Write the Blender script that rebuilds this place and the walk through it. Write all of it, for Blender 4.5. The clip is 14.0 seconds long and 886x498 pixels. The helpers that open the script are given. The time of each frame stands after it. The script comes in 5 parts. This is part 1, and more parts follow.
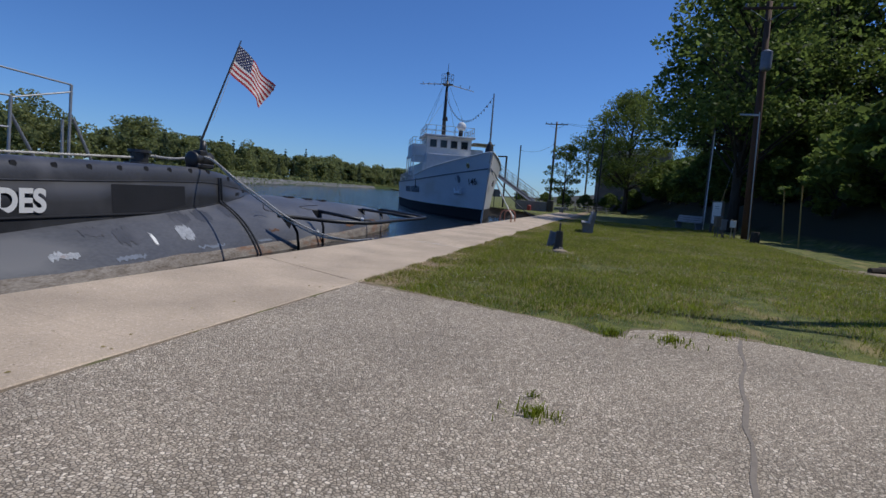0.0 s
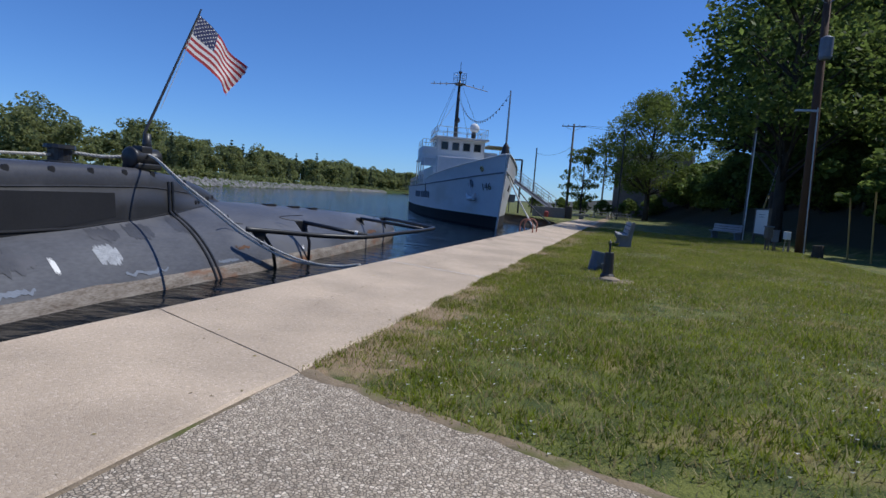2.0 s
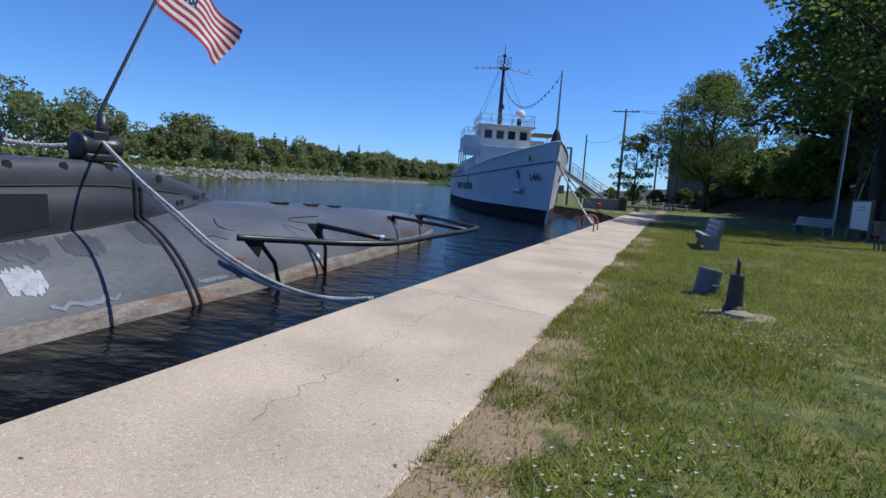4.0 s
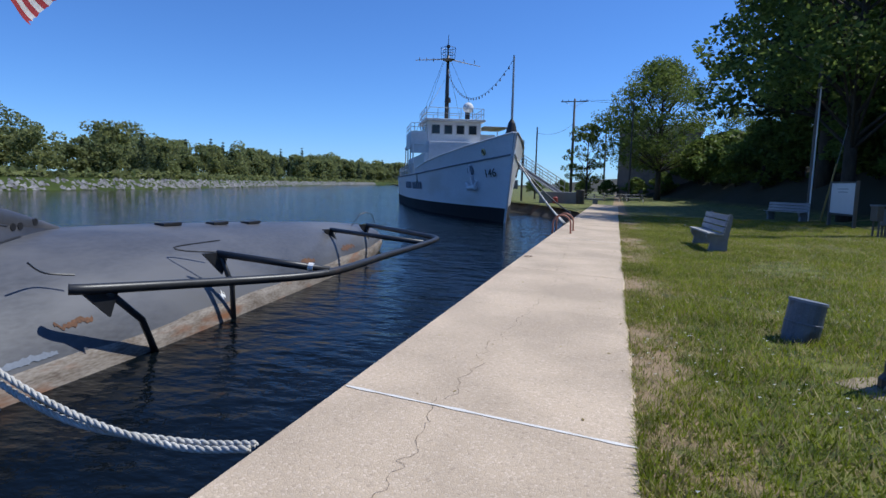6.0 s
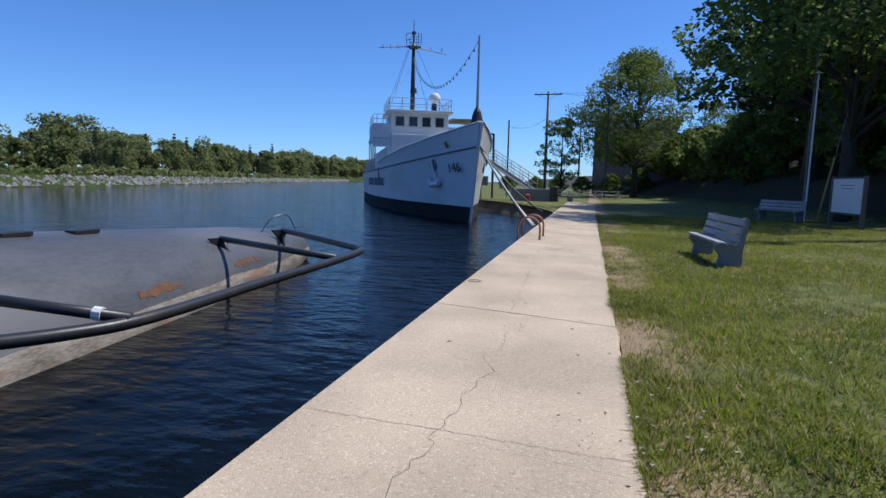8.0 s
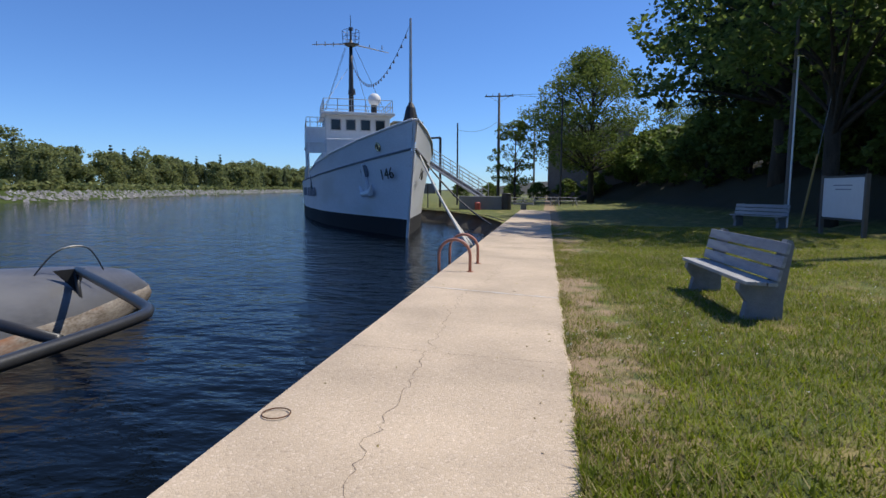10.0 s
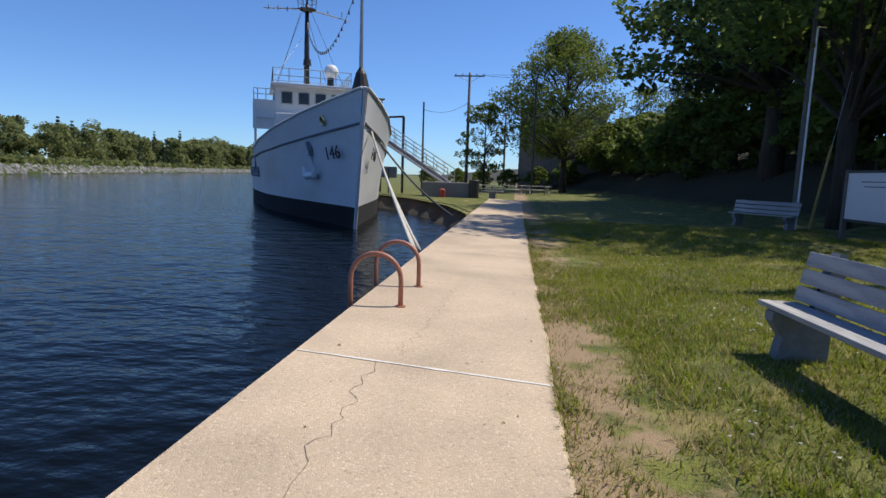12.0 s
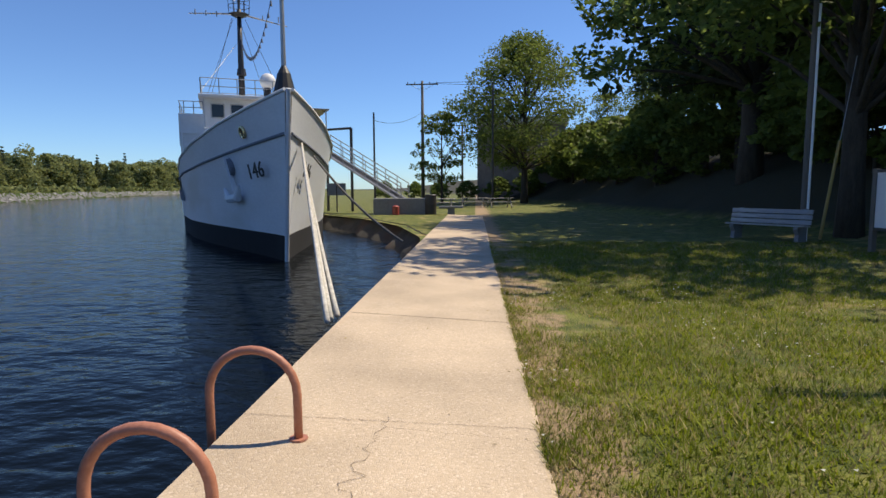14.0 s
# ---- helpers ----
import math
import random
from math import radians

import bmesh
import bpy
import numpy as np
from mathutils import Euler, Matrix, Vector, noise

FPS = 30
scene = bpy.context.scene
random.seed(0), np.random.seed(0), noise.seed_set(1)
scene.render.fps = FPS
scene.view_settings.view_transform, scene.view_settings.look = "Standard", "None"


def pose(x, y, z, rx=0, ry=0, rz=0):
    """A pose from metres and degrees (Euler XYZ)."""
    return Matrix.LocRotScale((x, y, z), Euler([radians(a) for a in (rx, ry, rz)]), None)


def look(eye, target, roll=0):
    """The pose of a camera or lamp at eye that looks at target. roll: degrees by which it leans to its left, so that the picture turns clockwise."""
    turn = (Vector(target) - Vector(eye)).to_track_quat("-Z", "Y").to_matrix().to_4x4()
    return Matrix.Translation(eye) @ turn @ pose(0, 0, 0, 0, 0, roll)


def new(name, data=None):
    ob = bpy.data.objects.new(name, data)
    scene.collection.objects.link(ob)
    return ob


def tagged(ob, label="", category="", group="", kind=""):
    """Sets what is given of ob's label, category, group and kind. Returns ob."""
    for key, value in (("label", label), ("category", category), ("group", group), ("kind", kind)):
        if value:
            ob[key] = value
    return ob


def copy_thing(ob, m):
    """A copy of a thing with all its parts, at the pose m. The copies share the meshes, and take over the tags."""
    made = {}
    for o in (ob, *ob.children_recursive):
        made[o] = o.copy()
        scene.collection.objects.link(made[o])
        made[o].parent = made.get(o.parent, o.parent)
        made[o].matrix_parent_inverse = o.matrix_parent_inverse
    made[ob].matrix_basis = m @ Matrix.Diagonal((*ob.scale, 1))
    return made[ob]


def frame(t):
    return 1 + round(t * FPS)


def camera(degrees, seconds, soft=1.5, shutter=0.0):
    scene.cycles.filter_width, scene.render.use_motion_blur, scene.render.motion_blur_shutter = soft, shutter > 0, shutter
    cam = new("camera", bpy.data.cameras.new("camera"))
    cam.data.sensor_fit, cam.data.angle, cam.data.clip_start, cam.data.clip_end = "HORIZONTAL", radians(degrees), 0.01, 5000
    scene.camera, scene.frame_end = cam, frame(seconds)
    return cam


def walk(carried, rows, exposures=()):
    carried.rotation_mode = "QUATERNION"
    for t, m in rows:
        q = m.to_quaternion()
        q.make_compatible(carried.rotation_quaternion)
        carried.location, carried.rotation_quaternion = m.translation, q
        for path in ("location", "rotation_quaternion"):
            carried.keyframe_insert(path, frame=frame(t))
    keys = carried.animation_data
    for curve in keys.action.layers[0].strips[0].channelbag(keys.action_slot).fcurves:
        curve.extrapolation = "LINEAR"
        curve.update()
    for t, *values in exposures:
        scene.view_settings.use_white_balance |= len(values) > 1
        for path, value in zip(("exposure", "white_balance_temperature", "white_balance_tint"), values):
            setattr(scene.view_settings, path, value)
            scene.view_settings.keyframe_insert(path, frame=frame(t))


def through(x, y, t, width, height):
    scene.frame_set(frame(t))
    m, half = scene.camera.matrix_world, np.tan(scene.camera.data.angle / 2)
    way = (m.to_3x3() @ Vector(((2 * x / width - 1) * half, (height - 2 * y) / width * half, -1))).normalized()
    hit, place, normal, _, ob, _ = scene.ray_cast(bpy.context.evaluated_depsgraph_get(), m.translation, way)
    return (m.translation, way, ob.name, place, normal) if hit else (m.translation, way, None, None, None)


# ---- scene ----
cam = camera(74.4, 14.0)
PATH = [
    (0, (3.092, 4.123, 1.26), (2.548, 6.038, 1.063), 4.4),
    (0.5, (2.871, 4.926, 1.308), (2.413, 6.866, 1.152), 3.4),
    (1, (2.602, 5.829, 1.29), (2.068, 7.747, 1.105), 5.6),
    (1.5, (2.41, 6.623, 1.306), (1.914, 8.551, 1.108), 2.4),
    (2, (2.106, 7.463, 1.33), (1.523, 9.368, 1.145), 4.5),
    (2.5, (1.848, 8.238, 1.369), (1.226, 10.131, 1.197), 3.4),
    (3, (1.589, 8.972, 1.371), (0.862, 10.822, 1.152), 4.1),
    (3.2, (1.515, 9.275, 1.395), (0.795, 11.127, 1.174), 4.0),
    (5.3, (0.06, 12.47, 1.435), (-0.65, 14.32, 1.196), 3.9),
    (5.5, (-0.059, 12.802, 1.447), (-0.654, 14.699, 1.224), 3.6),
    (6, (-0.211, 13.624, 1.467), (-0.769, 15.531, 1.243), 1.3),
    (6.5, (-0.288, 14.618, 1.458), (-0.775, 16.542, 1.215), 1.3),
    (7, (-0.288, 15.427, 1.462), (-0.762, 17.356, 1.236), 0.7),
    (7.2, (-0.301, 15.779, 1.444), (-0.777, 17.709, 1.218), 1.5),
    (9.3, (-0.348, 20.037, 1.416), (-0.819, 21.965, 1.172), 0.6),
    (9.5, (-0.275, 20.515, 1.437), (-0.685, 22.46, 1.213), 0.5),
    (10, (-0.22, 21.821, 1.429), (-0.566, 23.78, 1.226), 0.2),
    (10.5, (-0.267, 22.738, 1.436), (-0.568, 24.707, 1.255), -0.2),
    (11, (-0.275, 23.758, 1.412), (-0.486, 25.734, 1.184), 0.5),
    (11.5, (-0.332, 24.747, 1.399), (-0.581, 26.716, 1.15), 2.3),
    (12, (-0.342, 25.659, 1.413), (-0.579, 27.629, 1.162), 1.9),
    (12.5, (-0.396, 26.593, 1.463), (-0.587, 28.57, 1.221), 1.7),
    (13, (-0.352, 27.481, 1.485), (-0.497, 29.464, 1.27), 0.4),
    (13.5, (-0.419, 28.442, 1.478), (-0.514, 30.428, 1.256), 0.9),
    (14, (-0.415, 29.295, 1.533), (-0.525, 31.281, 1.326), -0.3),
]
walk(cam, [(t, look(eye, target, roll)) for t, eye, target, roll in PATH],
     [(0, -0.56, 6250, 10), (1.5, -0.40, 6150, 10), (3, -0.16, 5980, 8), (6, -0.05, 6000, 8), (9.5, 0.02, 6500, 9), (11, 0.05, 6900, 9), (12.5, 0.10, 7200, 9), (14, 0.2, 7800, 9)])

# ---- light ----
world = bpy.data.worlds.new("world")
scene.world = world
world.use_nodes = True
wn, wl = world.node_tree.nodes, world.node_tree.links
sky = wn.new("ShaderNodeTexSky")
sky.sky_type, sky.sun_disc = "NISHITA", False
SUN = Vector((0.57, 0.32, 1.0)).normalized()
sky.sun_elevation = math.asin(SUN.z)
sky.sun_rotation = math.atan2(SUN.x, SUN.y)
sky.altitude, sky.air_density, sky.dust_density, sky.ozone_density = 1200, 1.0, 0.35, 4.0
deep = wn.new("ShaderNodeMix")
deep.data_type, deep.blend_type = "RGBA", "MULTIPLY"
deep.inputs[0].default_value, deep.inputs[7].default_value = 1, (0.57, 0.82, 1.20, 1)
wl.new(sky.outputs[0], deep.inputs[6])
wl.new(deep.outputs[2], wn["Background"].inputs[0])
wn["Background"].inputs[1].default_value = 0.125
sun = new("sun", bpy.data.lights.new("sun", "SUN"))
sun.data.energy, sun.data.angle, sun.data.color = 4.6, radians(0.5), (1.0, 0.95, 0.87)
sun.matrix_basis = look(SUN * 100, (0, 0, 0))


# ---- materials ----
def mat(name, c1, c2=None, c3=None, scale=6.0, fine=80.0, rough=0.7, metal=0.0, bump=0.15, dist=0.01, mix3=0.5, stretch=(1, 1, 1), vary=0.0):
    """Two-scale noise colour (c1-c2, patches of c3), with relief."""
    m = bpy.data.materials.new(name)
    m.use_nodes = True
    n, l = m.node_tree.nodes, m.node_tree.links
    b = n["Principled BSDF"]
    b.inputs["Roughness"].default_value, b.inputs["Metallic"].default_value = rough, metal
    c2, tc, mp = c2 or [v * 0.8 for v in c1], n.new("ShaderNodeTexCoord"), n.new("ShaderNodeMapping")
    mp.inputs["Scale"].default_value = stretch
    l.new(tc.outputs["Object"], mp.inputs[0])
    big, small = n.new("ShaderNodeTexNoise"), n.new("ShaderNodeTexNoise")
    for t, s, d in ((big, scale, 6), (small, fine, 4)):
        t.inputs["Scale"].default_value, t.inputs["Detail"].default_value = s, d
        l.new(mp.outputs[0], t.inputs["Vector"])
    add = n.new("ShaderNodeMath")
    add.operation = "MULTIPLY_ADD"
    l.new(small.outputs[0], add.inputs[0])
    add.inputs[1].default_value = 0.5
    half = n.new("ShaderNodeMath")
    half.operation = "MULTIPLY"
    half.inputs[1].default_value = 0.5
    l.new(big.outputs[0], half.inputs[0])
    l.new(half.outputs[0], add.inputs[2])
    ramp = n.new("ShaderNodeValToRGB")
    ramp.color_ramp.elements[0].position, ramp.color_ramp.elements[1].position = 0.36, 0.64
    ramp.color_ramp.elements[0].color, ramp.color_ramp.elements[1].color = (*c2, 1), (*c1, 1)
    l.new(add.outputs[0], ramp.inputs[0])
    out = ramp.outputs[0]
    if c3:
        pt = n.new("ShaderNodeTexNoise")
        pt.inputs["Scale"].default_value, pt.inputs["Detail"].default_value = scale * 0.35, 8
        l.new(mp.outputs[0], pt.inputs["Vector"])
        pr = n.new("ShaderNodeValToRGB")
        pr.color_ramp.elements[0].position, pr.color_ramp.elements[1].position = mix3, mix3 + 0.12
        l.new(pt.outputs[0], pr.inputs[0])
        mx = n.new("ShaderNodeMix")
        mx.data_type = "RGBA"
        l.new(pr.outputs[0], mx.inputs[0])
        l.new(out, mx.inputs[6])
        mx.inputs[7].default_value = (*c3, 1)
        out = mx.outputs[2]
    if vary:
        oi, hs, mr = n.new("ShaderNodeNewGeometry"), n.new("ShaderNodeHueSaturation"), n.new("ShaderNodeMapRange")
        l.new(oi.outputs["Random Per Island"], mr.inputs[0])
        mr.inputs[3].default_value, mr.inputs[4].default_value = 1 - vary, 1 + vary
        l.new(mr.outputs[0], hs.inputs["Value"])
        l.new(out, hs.inputs["Color"])
        out = hs.outputs[0]
    l.new(out, b.inputs["Base Color"])
    if bump:
        bp = n.new("ShaderNodeBump")
        bp.inputs["Strength"].default_value, bp.inputs["Distance"].default_value = bump, dist
        l.new(add.outputs[0], bp.inputs["Height"])
        l.new(bp.outputs[0], b.inputs["Normal"])
    return m


def leaf_mat(name, c1, c2, through=0.35):
    m = mat(name, c1, c2, scale=0.6, fine=5, rough=0.55, bump=0, vary=0.35)
    n, l = m.node_tree.nodes, m.node_tree.links
    b = n["Principled BSDF"]
    tr, mx = n.new("ShaderNodeBsdfTranslucent"), n.new("ShaderNodeMixShader")
    src = b.inputs["Base Color"].links[0].from_socket
    b.inputs["Specular IOR Level"].default_value = 0.2
    l.new(src, tr.inputs[0])
    mx.inputs[0].default_value = through
    l.new(b.outputs[0], mx.inputs[1])
    l.new(tr.outputs[0], mx.inputs[2])
    l.new(mx.outputs[0], n["Material Output"].inputs[0])
    return m


def aggregate(name, stones, gap, cell, rough=0.85, bump=0.6, stain=0.85):
    """Exposed chips of several colours in a binder."""
    m = bpy.data.materials.new(name)
    m.use_nodes = True
    n, l = m.node_tree.nodes, m.node_tree.links
    b = n["Principled BSDF"]
    b.inputs["Roughness"].default_value = rough
    tc, v, e, w, ramp, big, mul = (n.new("ShaderNode" + k) for k in ("TexCoord", "TexVoronoi", "TexVoronoi", "TexWhiteNoise", "ValToRGB", "TexNoise", "Mix"))
    e.feature = "DISTANCE_TO_EDGE"
    for t in (v, e):
        t.inputs["Scale"].default_value = cell
        l.new(tc.outputs["Object"], t.inputs["Vector"])
    l.new(v.outputs["Color"], w.inputs["Vector"])
    els = ramp.color_ramp.elements
    while len(els) < len(stones):
        els.new(0.5)
    for i, c in enumerate(stones):
        els[i].position, els[i].color = i / max(1, len(stones) - 1), (*c, 1)
    l.new(w.outputs["Value"], ramp.inputs[0])
    edge = n.new("ShaderNodeMapRange")
    edge.inputs[1].default_value, edge.inputs[2].default_value = 0.02, 0.16
    l.new(e.outputs["Distance"], edge.inputs[0])
    mx = n.new("ShaderNodeMix")
    mx.data_type = "RGBA"
    l.new(edge.outputs[0], mx.inputs[0])
    mx.inputs[6].default_value = (*gap, 1)
    l.new(ramp.outputs[0], mx.inputs[7])
    big.inputs["Scale"].default_value, big.inputs["Detail"].default_value = 0.9, 9
    l.new(tc.outputs["Object"], big.inputs["Vector"])
    br = n.new("ShaderNodeMapRange")
    br.inputs[1].default_value, br.inputs[2].default_value, br.inputs[3].default_value, br.inputs[4].default_value = 0.35, 0.65, stain, 1.06
    l.new(big.outputs[0], br.inputs[0])
    mul.data_type, mul.blend_type = "RGBA", "MULTIPLY"
    mul.inputs[0].default_value = 1
    l.new(mx.outputs[2], mul.inputs[6])
    l.new(br.outputs[0], mul.inputs[7])
    l.new(mul.outputs[2], b.inputs["Base Color"])
    bp = n.new("ShaderNodeBump")
    bp.inputs["Strength"].default_value, bp.inputs["Distance"].default_value = bump, 0.006
    l.new(edge.outputs[0], bp.inputs["Height"])
    l.new(bp.outputs[0], b.inputs["Normal"])
    return m


M = dict(
    asphalt=aggregate("chip_seal_asphalt", [(0.31, 0.25, 0.18), (0.49, 0.40, 0.295), (0.65, 0.54, 0.405), (0.39, 0.32, 0.235), (0.86, 0.74, 0.58)], (0.15, 0.12, 0.085), 48, bump=0.7),
    concrete=aggregate("worn_concrete", [(0.54, 0.425, 0.303), (0.585, 0.463, 0.335), (0.50, 0.39, 0.275), (0.67, 0.545, 0.415), (0.41, 0.32, 0.23)], (0.51, 0.40, 0.288), 60, bump=0.35, stain=0.80),
    quay=mat("quay_wall", (0.10, 0.085, 0.07), (0.05, 0.04, 0.035), (0.12, 0.06, 0.03), scale=2, fine=40, rough=0.85, bump=0.5),
    bank=mat("bank_rubble", (0.06, 0.052, 0.042), (0.022, 0.02, 0.017), (0.06, 0.034, 0.022), scale=1.6, fine=12, rough=0.9, bump=0.8, dist=0.05),
    earth=mat("shaded_earth", (0.075, 0.055, 0.035), (0.035, 0.03, 0.02), (0.04, 0.05, 0.015), scale=0.8, fine=14, rough=0.95, bump=0.6, dist=0.03),
    sand=mat("bare_sand", (0.33, 0.27, 0.19), (0.22, 0.17, 0.11), scale=3, fine=60, rough=0.95, bump=0.4),
    hull=mat("faded_grey_hull", (0.10, 0.102, 0.112), (0.06, 0.062, 0.07), (0.125, 0.125, 0.13), scale=2.2, fine=22, rough=0.42, bump=0.08, stretch=(1, 0.35, 1)),
    boot=mat("rusty_waterline", (0.27, 0.24, 0.205), (0.10, 0.075, 0.055), (0.19, 0.08, 0.035), scale=5, fine=30, rough=0.8, bump=0.5, mix3=0.55, stretch=(1, 0.4, 2)),
    black=mat("matt_black_paint", (0.022, 0.022, 0.025), (0.014, 0.014, 0.016), scale=2, fine=25, rough=0.5, bump=0.06),
    blackish=mat("weathered_black_paint", (0.032, 0.033, 0.037), (0.02, 0.02, 0.022), (0.05, 0.05, 0.055), scale=1.6, fine=30, rough=0.45, bump=0.06),
    casing=mat("grey_casing_paint", (0.06, 0.062, 0.07), (0.042, 0.043, 0.05), (0.09, 0.09, 0.1), scale=1.8, fine=20, rough=0.42, bump=0.06),
    pipe=mat("black_tar_paint", (0.02, 0.021, 0.023), (0.035, 0.035, 0.037), (0.06, 0.045, 0.035), scale=5, fine=60, rough=0.4, bump=0.2, mix3=0.62),
    white=mat("white_paint", (0.78, 0.78, 0.77), (0.68, 0.68, 0.66), scale=3, fine=40, rough=0.55, bump=0.05),
    shipwhite=mat("white_hull_paint", (0.70, 0.73, 0.78), (0.62, 0.65, 0.70), (0.58, 0.59, 0.60), scale=0.8, fine=9, rough=0.38, bump=0.03, mix3=0.58, stretch=(0.5, 0.5, 1.6)),
    letter=mat("faded_letter_paint", (0.17, 0.20, 0.25), (0.13, 0.15, 0.19), scale=4, fine=40, rough=0.6, bump=0),
    galv=mat("galvanised_steel", (0.42, 0.43, 0.44), (0.33, 0.34, 0.35), scale=4, fine=50, rough=0.45, metal=0.6, bump=0.05),
    rope=mat("white_rope", (0.62, 0.60, 0.55), (0.36, 0.34, 0.30), scale=9, fine=70, rough=0.9, bump=0.6),
    hoop=mat("red_oxide_paint", (0.46, 0.20, 0.13), (0.36, 0.14, 0.085), (0.30, 0.17, 0.12), scale=8, fine=60, rough=0.5, bump=0.15, mix3=0.6),
    bench=mat("weathered_grey_board", (0.36, 0.36, 0.36), (0.24, 0.24, 0.25), (0.42, 0.41, 0.39), scale=9, fine=70, rough=0.75, bump=0.3, stretch=(3, 0.5, 3)),
    benchleg=mat("grey_cast_concrete", (0.24, 0.245, 0.25), (0.17, 0.17, 0.175), scale=8, fine=70, rough=0.85, bump=0.3),
    pole=mat("creosote_pole_wood", (0.10, 0.05, 0.028), (0.055, 0.03, 0.018), scale=6, fine=60, rough=0.85, bump=0.5, stretch=(4, 4, 0.3)),
    greypole=mat("weathered_pole_wood", (0.16, 0.14, 0.12), (0.10, 0.085, 0.07), scale=6, fine=60, rough=0.85, bump=0.4, stretch=(4, 4, 0.3)),
    bark=mat("bark", (0.075, 0.06, 0.045), (0.035, 0.028, 0.02), scale=3, fine=20, rough=0.95, bump=0.8, dist=0.03, stretch=(3, 3, 0.5)),
    leaf=leaf_mat("maple_leaves", (0.20, 0.24, 0.055), (0.11, 0.155, 0.035), 0.55),
    oak=leaf_mat("shaded_leaves", (0.19, 0.25, 0.06), (0.095, 0.14, 0.036), 0.58),
    needle=leaf_mat("pine_needles", (0.065, 0.10, 0.04), (0.035, 0.055, 0.025), 0.4),
    # far-bank foliage is paler: distance haze is painted into these two colours
    far=leaf_mat("hazed_far_leaves", (0.28, 0.30, 0.115), (0.165, 0.19, 0.075), 0.58),
    farpine=leaf_mat("hazed_far_needles", (0.11, 0.14, 0.07), (0.07, 0.09, 0.045), 0.45),
    grass=leaf_mat("grass_blades", (0.28, 0.32, 0.026), (0.105, 0.145, 0.011), 0.5),
    straw=leaf_mat("dry_grass_blades", (0.42, 0.34, 0.16), (0.30, 0.25, 0.11), 0.4),
    clover=leaf_mat("clover_flowers", (0.65, 0.65, 0.6), (0.5, 0.5, 0.45), 0.3),
    rock=mat("pale_riprap", (0.40, 0.38, 0.35), (0.22, 0.21, 0.20), scale=0.6, fine=4, rough=0.9, bump=0.5, dist=0.1, vary=0.3),
    brick=mat("dull_brick", (0.28, 0.23, 0.2), (0.2, 0.16, 0.14), scale=2, fine=20, rough=0.9, bump=0.2),
    trimw=mat("pale_trim", (0.55, 0.54, 0.50), scale=4, fine=30, rough=0.7, bump=0.05),
    canvas=mat("tan_canvas", (0.42, 0.38, 0.31), (0.34, 0.30, 0.25), scale=3, fine=60, rough=0.85, bump=0.1),
    bluetin=mat("chipped_blue_grey_paint", (0.11, 0.14, 0.19), (0.07, 0.085, 0.11), (0.05, 0.05, 0.05), scale=10, fine=60, rough=0.5, bump=0.15),
    iron=mat("dark_cast_iron", (0.025, 0.025, 0.026), (0.04, 0.038, 0.036), (0.06, 0.035, 0.02), scale=8, fine=60, rough=0.55, bump=0.3, mix3=0.62),
    rust=mat("rusted_iron", (0.17, 0.08, 0.04), (0.08, 0.045, 0.03), scale=6, fine=40, rough=0.9, bump=0.4),
    red=mat("faded_red_plastic", (0.35, 0.06, 0.05), scale=6, fine=50, rough=0.5, bump=0.05),
    yellow=mat("dull_yellow_guard", (0.42, 0.28, 0.07), (0.33, 0.2, 0.05), scale=6, fine=50, rough=0.55, bump=0.05),
    flagred=mat("red_cloth", (0.40, 0.045, 0.055), (0.33, 0.035, 0.045), scale=20, fine=200, rough=0.9, bump=0.1),
    flagwhite=mat("white_cloth", (0.75, 0.73, 0.72), (0.65, 0.63, 0.62), scale=20, fine=200, rough=0.9, bump=0.1),
    flagblue=mat("navy_cloth", (0.035, 0.045, 0.12), (0.03, 0.035, 0.09), scale=20, fine=200, rough=0.9, bump=0.1),
    tar=mat("dark_crack", (0.22, 0.17, 0.125), (0.13, 0.10, 0.075), scale=20, fine=90, rough=0.95, bump=0.2),
    sealant=mat("white_joint_sealant", (0.72, 0.70, 0.66), (0.6, 0.57, 0.52), scale=10, fine=80, rough=0.7, bump=0.1),
    board=mat("white_sign_board", (0.66, 0.67, 0.68), (0.6, 0.61, 0.62), scale=2, fine=20, rough=0.35, bump=0.02),
    picnic=mat("grey_picnic_board", (0.42, 0.40, 0.37), (0.3, 0.28, 0.26), scale=5, fine=50, rough=0.8, bump=0.2),
    soil=mat("bare_soil", (0.29, 0.22, 0.14), (0.16, 0.12, 0.075), (0.12, 0.12, 0.03), scale=5, fine=50, rough=0.95, bump=0.7, dist=0.02),
    scorch=mat("bare_scraped_metal", (0.42, 0.44, 0.47), (0.2, 0.21, 0.22), (0.19, 0.08, 0.04), scale=6, fine=40, rough=0.45, bump=0.2, mix3=0.6),
    bootblack=mat("black_antifouling", (0.012, 0.012, 0.014), (0.008, 0.008, 0.009), scale=2, fine=20, rough=0.9, bump=0.1),
    brass=mat("polished_brass", (0.75, 0.62, 0.35), (0.6, 0.48, 0.25), scale=6, fine=40, rough=0.25, metal=0.8, bump=0.02),
)

